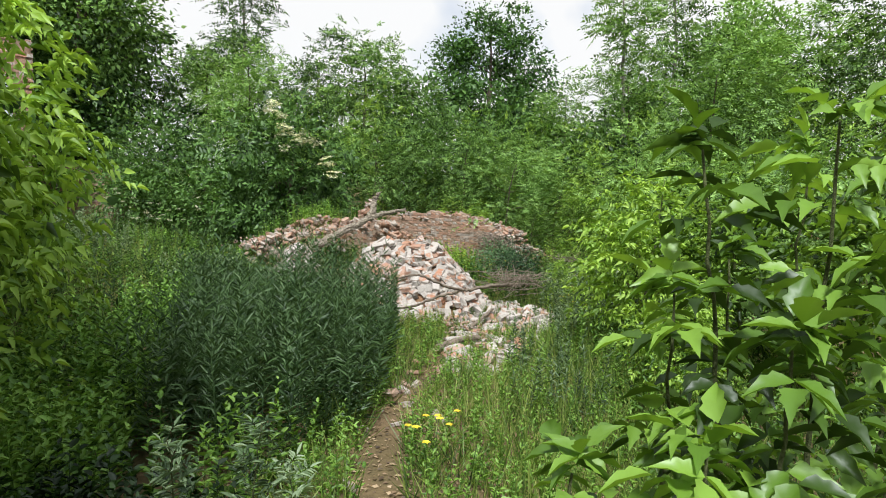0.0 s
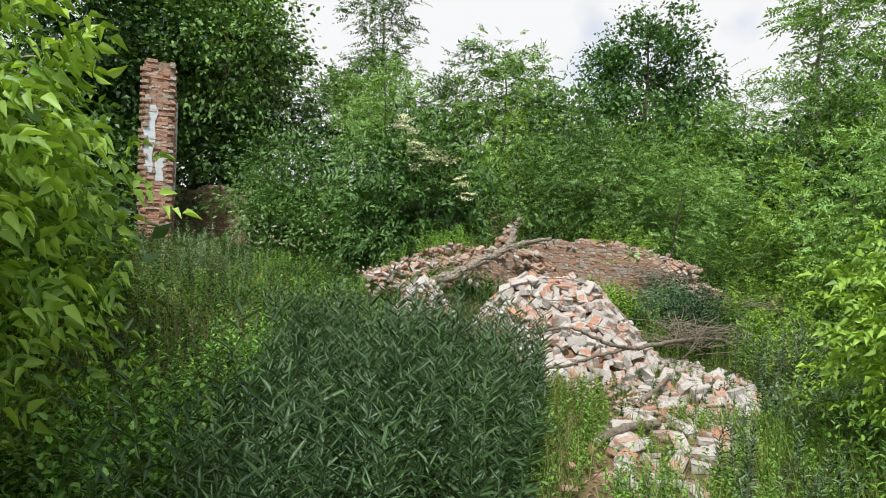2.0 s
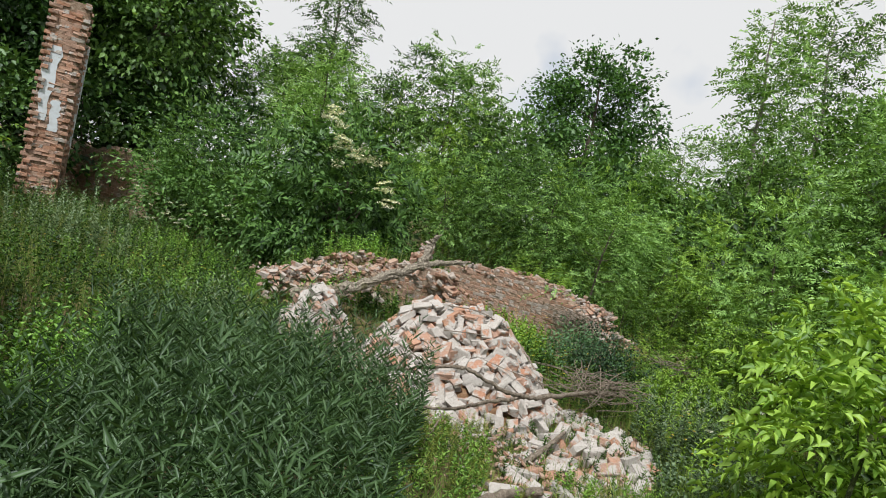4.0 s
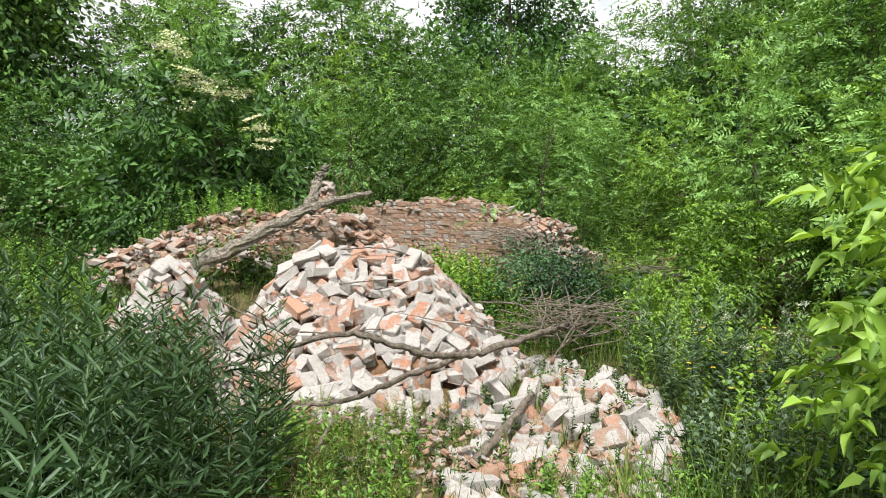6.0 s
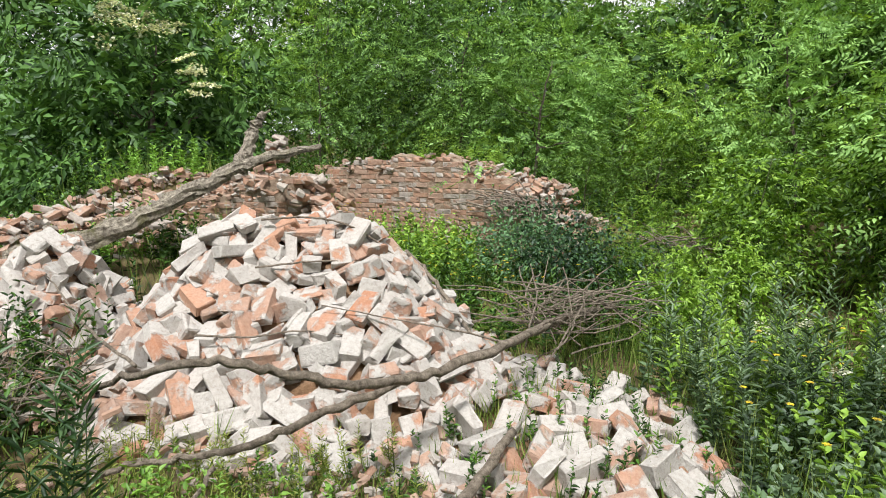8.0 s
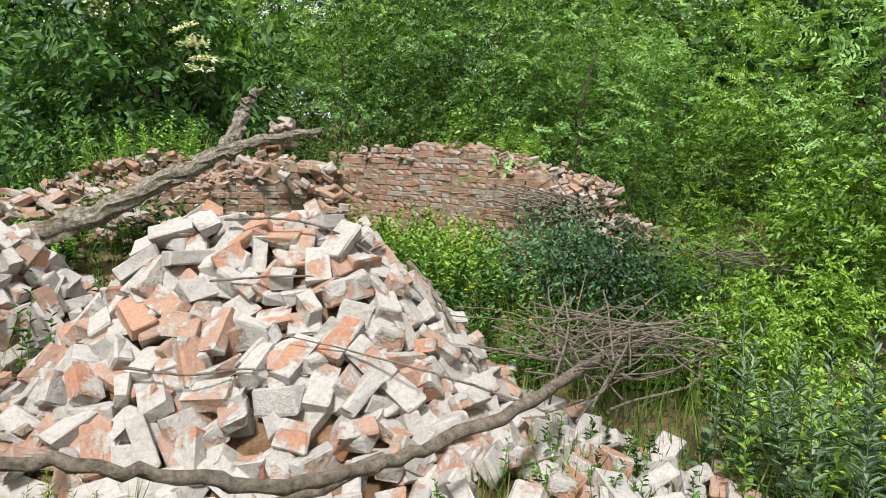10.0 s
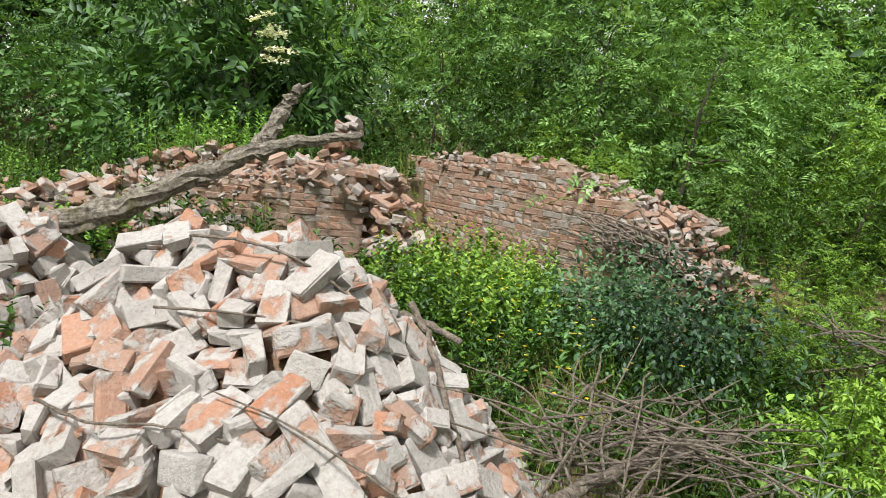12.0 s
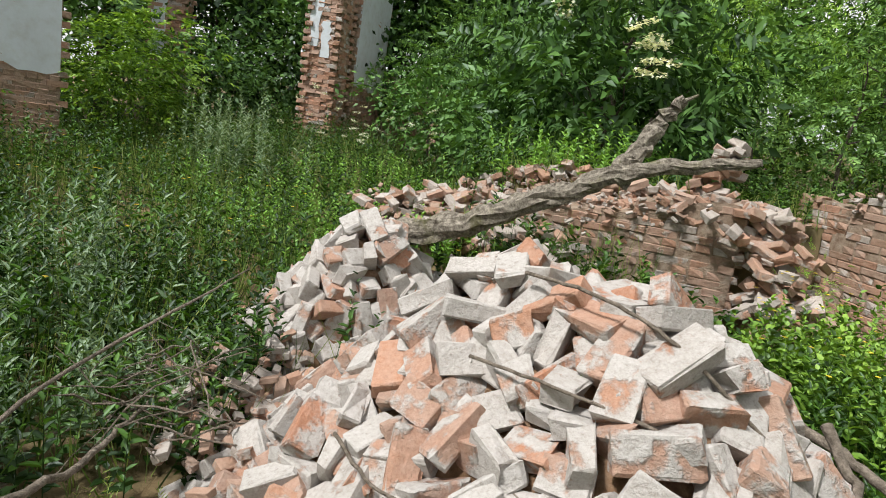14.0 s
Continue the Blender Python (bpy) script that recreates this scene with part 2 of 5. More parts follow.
def tube(points, radii, sides=7, wobble=0.0, seed=0):
    """A tapered, knotty branch through points. Returns verts, faces."""
    rg = np.random.RandomState(seed)
    pts = [Vector(p) for p in points]
    v, fc = [], []
    for i, p in enumerate(pts):
        d = (pts[min(i + 1, len(pts) - 1)] - pts[max(i - 1, 0)]).normalized()
        u = d.cross(Vector((0.31, 0.2, 0.93)))
        u = u.normalized() if u.length > 1e-3 else Vector((1, 0, 0))
        w = d.cross(u)
        for k in range(sides):
            a = 2 * math.pi * k / sides
            r = radii[i] * (1 + wobble * (rg.rand() - 0.5))
            v.append(tuple(p + (u * math.cos(a) + w * math.sin(a)) * r))
    for i in range(len(pts) - 1):
        for k in range(sides):
            a, b = i * sides + k, i * sides + (k + 1) % sides
            fc.append((a, b, b + sides, a + sides))
    fc.append(tuple(range(sides - 1, -1, -1)))
    fc.append(tuple(range((len(pts) - 1) * sides, len(pts) * sides)))
    return v, fc


def spline(ctrl, steps, jitter=0.0, seed=0):
    """Smooth points through control points (Catmull-Rom)."""
    rg = np.random.RandomState(seed)
    c = [np.array(q, float) for q in ctrl]
    c = [2 * c[0] - c[1]] + c + [2 * c[-1] - c[-2]]
    out = []
    for i in range(1, len(c) - 2):
        for s in range(steps):
            t = s / steps
            p = 0.5 * ((2 * c[i]) + (c[i + 1] - c[i - 1]) * t + (2 * c[i - 1] - 5 * c[i] + 4 * c[i + 1] - c[i + 2]) * t * t + (3 * c[i] - c[i - 1] - 3 * c[i + 1] + c[i + 2]) * t ** 3)
            out.append(p + rg.normal(0, jitter, 3))
    out.append(c[-2])
    return out


def join(lists):
    v, fc = [], []
    for a, b in lists:
        o = len(v)
        v += list(a)
        fc += [tuple(i + o for i in q) for q in b]
    return v, fc


# ---- leaves: many blades at once ----
KITE = (np.array([[0, 0, 0], [0.5, 0.38, 0.06], [0, 1, -0.06], [-0.5, 0.38, 0.06]]), [(0, 1, 2), (0, 2, 3)])
LANCE = (np.array([[0, 0, -0.04], [0.5, 0.3, 0.1], [0.40, 0.65, 0.05], [0, 1, -0.15], [-0.40, 0.65, 0.05], [-0.5, 0.3, 0.1]]), [(0, 1, 2), (0, 2, 3), (0, 3, 4), (0, 4, 5)])
BROAD = (np.array([[0, 0, -0.04], [0.46, 0.24, 0.10], [0.42, 0.60, 0.06], [0, 1, -0.16], [-0.42, 0.60, 0.06], [-0.46, 0.24, 0.10]]), [(0, 1, 2), (0, 2, 3), (0, 3, 4), (0, 4, 5)])
BLADE = (np.array([[0.5, 0, 0], [-0.5, 0, 0], [0.36, 0.55, 0.05], [-0.36, 0.55, 0.05], [0, 1, -0.15]]), [(0, 2, 1), (1, 2, 3), (3, 2, 4)])
TIP = (np.array([[0, 0, -0.03], [0.5, 0.28, 0.13], [0.36, 0.56, 0.07], [0, 1.08, -0.22], [-0.36, 0.56, 0.07], [-0.5, 0.28, 0.13]]), [(0, 1, 2), (0, 2, 3), (0, 3, 4), (0, 4, 5)])
# box elder leaflet: shoulders, a few coarse teeth and a drawn-out tip, folded along the midrib
ACER = (np.array([[0, 0, 0], [0.30, 0.14, 0.09], [0.50, 0.30, 0.13], [0.37, 0.42, 0.08], [0.43, 0.55, 0.08], [0.22, 0.72, 0.02], [0, 1.05, -0.22], [-0.22, 0.72, 0.02], [-0.43, 0.55, 0.08], [-0.37, 0.42, 0.08], [-0.50, 0.30, 0.13], [-0.30, 0.14, 0.09], [0, 0.42, -0.03]]), [(i, i + 1, 12) for i in range(11)] + [(11, 0, 12)])


def blades(name, shape, pos, fwd, nrm, length, width, material):
    """One mesh of many leaf blades, from arrays: foot, direction, face normal, length and width."""
    base, faces = shape
    fwd = fwd / np.maximum(np.linalg.norm(fwd, axis=1, keepdims=True), 1e-6)
    side = np.cross(fwd, nrm)
    side /= np.maximum(np.linalg.norm(side, axis=1, keepdims=True), 1e-6)
    up = np.cross(side, fwd)
    L, W = np.asarray(length)[:, None, None], np.asarray(width)[:, None, None]
    v = pos[:, None, :] + base[None, :, 0:1] * W * side[:, None, :] + base[None, :, 1:2] * L * fwd[:, None, :] + base[None, :, 2:3] * np.minimum(L, W * 2.5) * up[:, None, :]
    k, fcount = base.shape[0], len(faces)
    idx = (np.array(faces)[None] + (np.arange(len(pos)) * k)[:, None, None]).reshape(-1, 3)
    me = bpy.data.meshes.new(name)
    nv, nf = len(pos) * k, len(pos) * fcount
    me.vertices.add(nv)
    me.vertices.foreach_set("co", v.reshape(-1).astype(np.float32))
    me.loops.add(nf * 3)
    me.loops.foreach_set("vertex_index", idx.reshape(-1).astype(np.int32))
    me.polygons.add(nf)
    me.polygons.foreach_set("loop_start", np.arange(0, nf * 3, 3, dtype=np.int32))
    me.update(calc_edges=True)
    me.materials.append(material)
    return me


def pinnate(rg, pos, axis, nrm, length, pairs, leaf, ratio=0.4):
    """Feet, ways, normals, sizes of the leaflets of compound leaves (rows of arrays)."""
    n = len(pos)
    axis = axis / np.linalg.norm(axis, axis=1, keepdims=True)
    side = np.cross(axis, nrm)
    side /= np.maximum(np.linalg.norm(side, axis=1, keepdims=True), 1e-6)
    P, D, N, S = [], [], [], []
    for k in range(pairs):
        t = 0.3 + 0.7 * k / pairs
        foot = pos + axis * (length[:, None] * t) - np.array([0, 0, 1.0]) * (length[:, None] * 0.25 * t * t)
        for sgn in (-1, 1):
            P.append(foot)
            D.append(side * sgn + axis * 0.55 + rg.normal(0, 0.16, (n, 3)) - np.array([0, 0, 0.25]))
            N.append(nrm + rg.normal(0, 0.25, (n, 3)))
            S.append(leaf * (0.75 + 0.5 * rg.rand(n)) * (1.0 - 0.25 * abs(t - 0.55)))
    P.append(pos + axis * length[:, None] - np.array([0, 0, 1.0]) * (length[:, None] * 0.25))
    D.append(axis - np.array([0, 0, 0.3]) + rg.normal(0, 0.12, (n, 3)))
    N.append(nrm + rg.normal(0, 0.2, (n, 3)))
    S.append(leaf * (0.95 + 0.4 * rg.rand(n)))
    P, D, N, S = np.concatenate(P), np.concatenate(D), np.concatenate(N), np.concatenate(S)
    return P, D, N, S, S * ratio


def crown_points(rg, clumps, per, rx, ry, rz, cz, spread, hollow=0.45, squash=0.0):
    """Spray feet and outward ways of an uneven crown."""
    d = rg.normal(0, 1, (clumps, 3))
    d /= np.linalg.norm(d, axis=1, keepdims=True)
    r = hollow + (1 - hollow) * rg.rand(clumps) ** 0.6
    r *= 0.70 + 0.58 * rg.rand(clumps)
    c = d * r[:, None] * np.array([rx, ry, rz])
    if squash:
        k = 1.0 - squash * (c[:, 2] / rz * 0.5 + 0.5)
        c[:, :2] *= k[:, None]
    size = spread * (0.5 + rg.rand(clumps))
    p = np.repeat(c, per, 0) + np.clip(rg.normal(0, 1, (clumps * per, 3)), -1.7, 1.7) * np.repeat(size, per)[:, None] * np.array([1, 1, 0.62])
    out = p / np.array([rx, ry, rz])
    way = out * 0.8 + rg.normal(0, 0.55, p.shape) + np.array([0, 0, 0.15])
    return p + np.array([0, 0, cz]), way


def leafy(name, seed, kind, clumps, per, rx, ry, rz, cz, spread, leaf, material, hollow=0.45, squash=0.0, pairs=4, reach=3.2):
    rg = np.random.RandomState(seed)
    p, way = crown_points(rg, clumps, per, rx, ry, rz, cz, spread, hollow, squash)
    nrm = rg.normal(0, 0.6, p.shape) + np.array([0, 0, 1.0])
    n = len(p)
    if kind == "pinnate":
        q = pinnate(rg, p, way * np.array([1, 1, 0.5]) + 1e-3, nrm, leaf * reach * (0.7 + 0.6 * rg.rand(n)), pairs, leaf)
        return blades(name, KITE, *q, material)
    if kind == "trifoliate":
        q = pinnate(rg, p, way * np.array([1, 1, 0.5]) + 1e-3, nrm, leaf * 1.6 * (0.7 + 0.6 * rg.rand(n)), 2, leaf, 0.5)
        return blades(name, TIP, *q, material)
    L = leaf * (0.6 + 0.7 * rg.rand(n))
    return blades(name, KITE if kind == "kite" else LANCE, p, way - np.array([0, 0, 0.45]), nrm, L, L * (0.55 if kind == "kite" else 0.3), material)


def trunk_mesh(name, seed, height, r0, lean, limbs, reach, material, top=0.15):
    """A tapered trunk with limbs."""
    rg = np.random.RandomState(seed)
    main = spline([(0, 0, -0.3), (lean * 0.25, 0.05, height * 0.35), (lean * 0.6, -0.05, height * 0.7), (lean, 0, height)], 5, 0.02 * height / 6, seed)
    rad = [r0 * (1 - (1 - top) * i / (len(main) - 1)) for i in range(len(main))]
    pieces = [tube(main, rad, 8, 0.25, seed)]
    for i in range(limbs):
        k = int(len(main) * (0.3 + 0.62 * (i + rg.rand()) / limbs))
        k = min(k, len(main) - 2)
        a = rg.rand() * 6.283
        s = reach * (0.6 + 0.6 * rg.rand()) * (1.15 - 0.55 * k / len(main))
        p0 = np.array(main[k])
        e = p0 + np.array([math.cos(a) * s, math.sin(a) * s, s * (0.35 + 0.6 * rg.rand())])
        mid = (p0 + e) / 2 + np.array([0, 0, -0.1 * s])
        ln = spline([p0, mid, e], 4, 0.03 * s, seed + i)
        pieces.append(tube(ln, [rad[k] * 0.55 * (1 - 0.8 * j / (len(ln) - 1)) for j in range(len(ln))], 5, 0.2, i))
    return raw_mesh(name, *join(pieces), material, True)


def plant_tree(name, x, y, trunk_me, crown_me, label, category="tree", group="", turn=0.0, scale=1.0, z=None, sz=None):
    ob = empty(name, x, y, hgt(x, y) - 0.03 if z is None else z)
    ob.rotation_euler = (0, 0, turn)
    ob.scale = (scale, scale, sz or scale)
    part("trunk" if category == "tree" else "stem", trunk_me, None, ob)
    part("crown" if category == "tree" else "foliage", crown_me, None, ob)
    return tagged(ob, label, category, group)


# ---- ground ----
def smooth(a, b, v):
    t = min(1.0, max(0.0, (v - a) / (b - a)))
    return t * t * (3 - 2 * t)


def bank_line(x):
    """The foot of the ruined walls in plan: behind it the ground is banked up."""
    if x < -1.9:
        return max(14.3 + 0.71 * (x + 1.9), 12.6)
    if x < -1.0:
        return 15.9 - 0.44 * (x + 1.9)
    if x < 0.9:
        return 15.5 - 0.68 * (x + 1.0)
    return 14.2 + 0.12 * (x - 0.9)


def bank_top(x):
    return 1.35 if x < 0.2 else max(0.85, 1.42 - 0.3 * (x - 0.2))


def hgt(x, y):
    """Height of the ground."""
    h = -0.33 * smooth(1.0, 4.6, y)
    h += 0.30 * smooth(2.0, 6.5, -x) * smooth(6.0, 10.0, y)
    h += 0.62 * smooth(5.0, 11.0, -x) * smooth(10.0, 15.0, y)
    b = bank_line(x)
    h += bank_top(x) * smooth(0.16, 0.55, y - b) * smooth(5.6, 3.2, -x) * smooth(9.0, 3.0, x) * (1 if x > -7.5 else 0)
    h += 0.30 * smooth(12.2, 13.2, y) * smooth(0.3, -0.1, y - b) * smooth(-2.2, -1.0, x) * smooth(2.6, 1.4, x)
    h += 0.085 * max(0.0, min(y, 60.0) - 18.0)
    h += 0.11 * max(0.0, min(x, 20.0) - 2.5) * smooth(3.0, 9.0, y)
    h += 0.66 * math.exp(-((x + 3.1) ** 2 / 1.0 + (y - 12.7) ** 2 / 0.5)) + 0.45 * math.exp(-((x + 2.25) ** 2 / 0.4 + (y - 13.55) ** 2 / 0.3))
    if abs(x) < 30 and -10 < y < 40:
        h += 0.09 * noise.noise((x * 0.45, y * 0.45, 0.0)) + 0.035 * noise.noise((x * 1.7, y * 1.7, 3.0))
    return h


gx = np.concatenate([-np.geomspace(300, 13, 16), np.linspace(-12, 6, 130), np.geomspace(7, 300, 18)])
gyy = np.concatenate([-np.geomspace(250, 5, 14), np.linspace(-4, 20, 170), np.geomspace(20.5, 400, 24)])
gv = [(float(x), float(y), hgt(float(x), float(y))) for y in gyy for x in gx]
W = len(gx)
gf = [(j * W + i, j * W + i + 1, (j + 1) * W + i + 1, (j + 1) * W + i) for j in range(len(gyy) - 1) for i in range(W - 1)]
ground = part("ground", raw_mesh("ground", gv, gf, M_SOIL, True), None)
tagged(ground, "uneven brown soil strewn with brick dust and overgrown", "ground", kind="structure")


# ---- bricks ----
def brick_mesh(name, seed, length, material, wide=0.138, high=0.088, rough=0.0034, bevel=0.009):
    """One old brick with worn edges, knocked corners and, if short, a broken end."""
    rg = np.random.RandomState(seed)
    bm = bmesh.new()
    bmesh.ops.create_cube(bm, size=1.0)
    for v in bm.verts:
        v.co = Vector((v.co.x * length, v.co.y * wide, v.co.z * high))
    bmesh.ops.bevel(bm, geom=bm.edges[:], offset=bevel, segments=1, affect="EDGES")
    broken = length < 0.22
    sk = rg.uniform(-0.3, 0.3, 2)
    taper = rg.normal(0, 0.035, 2)
    for v in bm.verts:
        u = v.co.x / length
        v.co.y *= 1 + taper[0] * u
        v.co.z *= 1 + taper[1] * u
        if broken and u > 0.3:
            v.co.x += sk[0] * v.co.y + sk[1] * v.co.z + rg.normal(0, 0.010)
        v.co += Vector(rg.normal(0, rough, 3))
    for _ in range(rg.randint(1, 4)):
        c = Vector((length / 2 * rg.choice([-1, 1]), wide / 2 * rg.choice([-1, 1]), high / 2 * rg.choice([-1, 1])))
        r = rg.uniform(0.02, 0.05) * high / 0.08
        hit = [v for v in bm.verts if (v.co - c).length < 0.022]
        for v in hit:
            v.co += Vector((-c.x * 0.5, -c.y, -c.z)).normalized() * r * rg.uniform(0.3, 0.8)
    me = bpy.data.meshes.new(name)
    bm.to_mesh(me)
    bm.free()
    me.materials.append(material)
    return me


BRICK_LEN = [0.265, 0.27, 0.26, 0.265, 0.27, 0.26, 0.23, 0.19, 0.17, 0.15, 0.13, 0.20]
BRICKS = [brick_mesh("brick", 10 + i, L, M_BRICK) for i, L in enumerate(BRICK_LEN)]
M_BRICK_LOT = brick_material("lime_crusted_brick_lot", 0.44, 0.74, False)
M_WALL_LOT = brick_material("wall_brick_lot", 0.22, 0.50, False, 0.6, 0.35)


M_RUBBLE_LOT = brick_material("rubble_brick_lot", 0.28, 0.68, False, 0.5, 0.3)


def mesh_arrays(me):
    v = np.empty(len(me.vertices) * 3)
    me.vertices.foreach_get("co", v)
    return v.reshape(-1, 3), [tuple(p.vertices) for p in me.polygons]


ARR = [mesh_arrays(m) for m in BRICKS]


def lot_mesh(name, places, material):
    """Many bricks joined: places are (variant, matrix)."""
    V, Fc, o = [], [], 0
    for k, m in places:
        v, fc = ARR[k]
        a = np.array(m)
        V.append(v @ a[:3, :3].T + a[:3, 3])
        Fc += [tuple(i + o for i in q) for q in fc]
        o += len(v)
    return raw_mesh(name, np.concatenate(V), Fc, material)


def heap_main(x, y):
    dx = x + 1.12
    dx = math.copysign(max(0.0, abs(dx) - 0.46), dx)
    r = math.hypot(dx / (0.92 if dx > 0 else 0.80), (y - 11.45) / (0.98 if y < 11.45 else 0.9))
    return 0.84 - max(0.0, r - 0.12) * 0.98


def heap_left(x, y):
    r = math.hypot((x + 3.25) / 0.62, (y - 11.75) / 0.85)
    return 0.62 - max(0.0, r - 0.2) * 0.95


def heap_low(x, y):
    r = math.hypot((x - 0.75 + 0.15 * (y - 10.5)) / 0.95, (y - 10.5) / 1.35)
    return -0.17 - 0.22 * r * r


def heap_z(x, y):
    return max(heap_main(x, y), heap_left(x, y), heap_low(x, y), hgt(x, y)) + 0.035 * noise.noise((x * 4, y * 4, 1.0))


def scatter(rg, n, x0, x1, y0, y1, gap, accept):
    out = []
    for _ in range(n):
        x, y = rg.uniform(x0, x1), rg.uniform(y0, y1)
        if accept(x, y) and all((x - a) ** 2 + (y - b) ** 2 > gap * gap for a, b in out):
            out.append((x, y))
    return out


def lie(rg, x, y, lift, tumble):
    """A brick lying on the heap's slope, more or less tumbled."""
    e = 0.12
    n = Vector((heap_z(x - e, y) - heap_z(x + e, y), heap_z(x, y - e) - heap_z(x, y + e), 2 * e)).normalized()
    n = (n + Vector(rg.normal(0, tumble, 3))).normalized()
    q = n.to_track_quat("Z", "X").to_matrix().to_4x4()
    roll = 0.0 if rg.rand() < 0.72 else (math.pi / 2 if rg.rand() < 0.75 else 0.7)
    m = q @ Matrix.Rotation(rg.uniform(0, 6.283), 4, "Z") @ Matrix.Rotation(roll, 4, "X")
    return Matrix.Translation((x, y, heap_z(x, y) + lift)) @ m


def core_mesh(name, fn, x0, x1, y0, y1, step, material):
    xs, ys = np.arange(x0, x1, step), np.arange(y0, y1, step)
    v = [(float(x), float(y), max(fn(float(x), float(y)) - 0.075, hgt(float(x), float(y)) - 0.25) + 0.03 * noise.noise((x * 9, y * 9, 0))) for y in ys for x in xs]
    w = len(xs)
    fc = [(j * w + i, j * w + i + 1, (j + 1) * w + i + 1, (j + 1) * w + i) for j in range(len(ys) - 1) for i in range(w - 1)]
    return raw_mesh(name, v, fc, material, True)


def heap(name, label, fn, box, near, n_top, n_low, gap, seed, lift=0.035):
    rg = np.random.RandomState(seed)
    ob = empty(name, (box[0] + box[1]) / 2, (box[2] + box[3]) / 2, hgt((box[0] + box[1]) / 2, (box[2] + box[3]) / 2))
    base = Matrix.Translation(-ob.location)
    core = part("rubble_core", core_mesh("rubble_core", fn, *box, 0.07, M_RUBBLE), None, ob, "crumbled brick and mortar dust")
    core.location = -ob.location
    own = lambda x, y: fn(x, y) > hgt(x, y) - 0.06 and fn(x, y) >= max(heap_main(x, y), heap_left(x, y), heap_low(x, y)) - 1e-6
    low = scatter(rg, n_low, *box, gap * 0.66, own)
    top = scatter(rg, n_top, *box, gap, own)
    lows = [(rg.randint(12), lie(rg, x, y, lift * -0.6, 0.5)) for x, y in low]
    pieces = []
    for x, y in top:
        pieces.append((rg.randint(12) if rg.rand() < 0.5 else rg.randint(6), lie(rg, x, y, lift + rg.uniform(-0.01, 0.03), 0.32), near(x, y)))
    pieces.sort(key=lambda q: -q[2])
    for k, m, _ in pieces[:300]:
        b = part("brick", BRICKS[k], None, ob)
        b.matrix_basis = base @ m
    lot = part("buried_bricks", lot_mesh("buried_bricks", lows + [(k, m) for k, m, _ in pieces[300:]], M_BRICK_LOT), None, ob)
    lot.location = -ob.location
    tagged(lot, kind="stuff")
    return tagged(ob, label, "brick pile")


heap("brick_pile", "tall pile of loose old bricks crusted with white lime mortar", heap_main, (-2.7, 0.6, 10.0, 12.9), lambda x, y: -y + 0.2 * x, 9000, 9000, 0.15, 3)
heap("brick_pile", "smaller pile of broken orange and white bricks beside the dead log", heap_left, (-4.1, -1.9, 10.5, 12.7), lambda x, y: x - y, 3500, 3500, 0.142, 4)
heap("brick_scatter", "low spread of broken bricks and rubble among weeds", heap_low, (-0.6, 1.75, 9.15, 11.9), lambda x, y: -y, 420, 240, 0.17, 5)


def strew_line(y):
    return 0.12 + 0.24 * (y - 7.0)


def strewn(x, y):
    """The strip of fallen bricks that runs out from the heap along the path."""
    return 6.9 < y < 9.6 and abs(x - strew_line(y)) < 0.34 + 0.16 * (y - 7.0)


def strew_bricks(name, label, n, seed):
    rg = np.random.RandomState(seed)
    ob = empty(name, 0.35, 8.1, hgt(0.35, 8.1))
    base = Matrix.Translation(-ob.location)
    spots = [(x, y) for x, y in scatter(rg, n, -0.7, 1.6, 6.9, 9.6, 0.13, strewn) if rg.rand() < 0.42 + 0.2 * (y - 7.0)]
    for x, y in spots:
        nrm = (Vector((0, 0, 1)) + Vector(rg.normal(0, 0.28, 3))).normalized()
        m = Matrix.Translation((x, y, hgt(x, y) + rg.uniform(0.01, 0.05))) @ nrm.to_track_quat("Z", "X").to_matrix().to_4x4() @ Matrix.Rotation(rg.uniform(0, 6.283), 4, "Z")
        b = part("brick", BRICKS[rg.randint(12)], None, ob)
        b.matrix_basis = base @ m
    return tagged(ob, label, "brick scatter")


strew_bricks("brick_scatter", "loose lime-crusted bricks strewn over bare soil and grass", 900, 15)


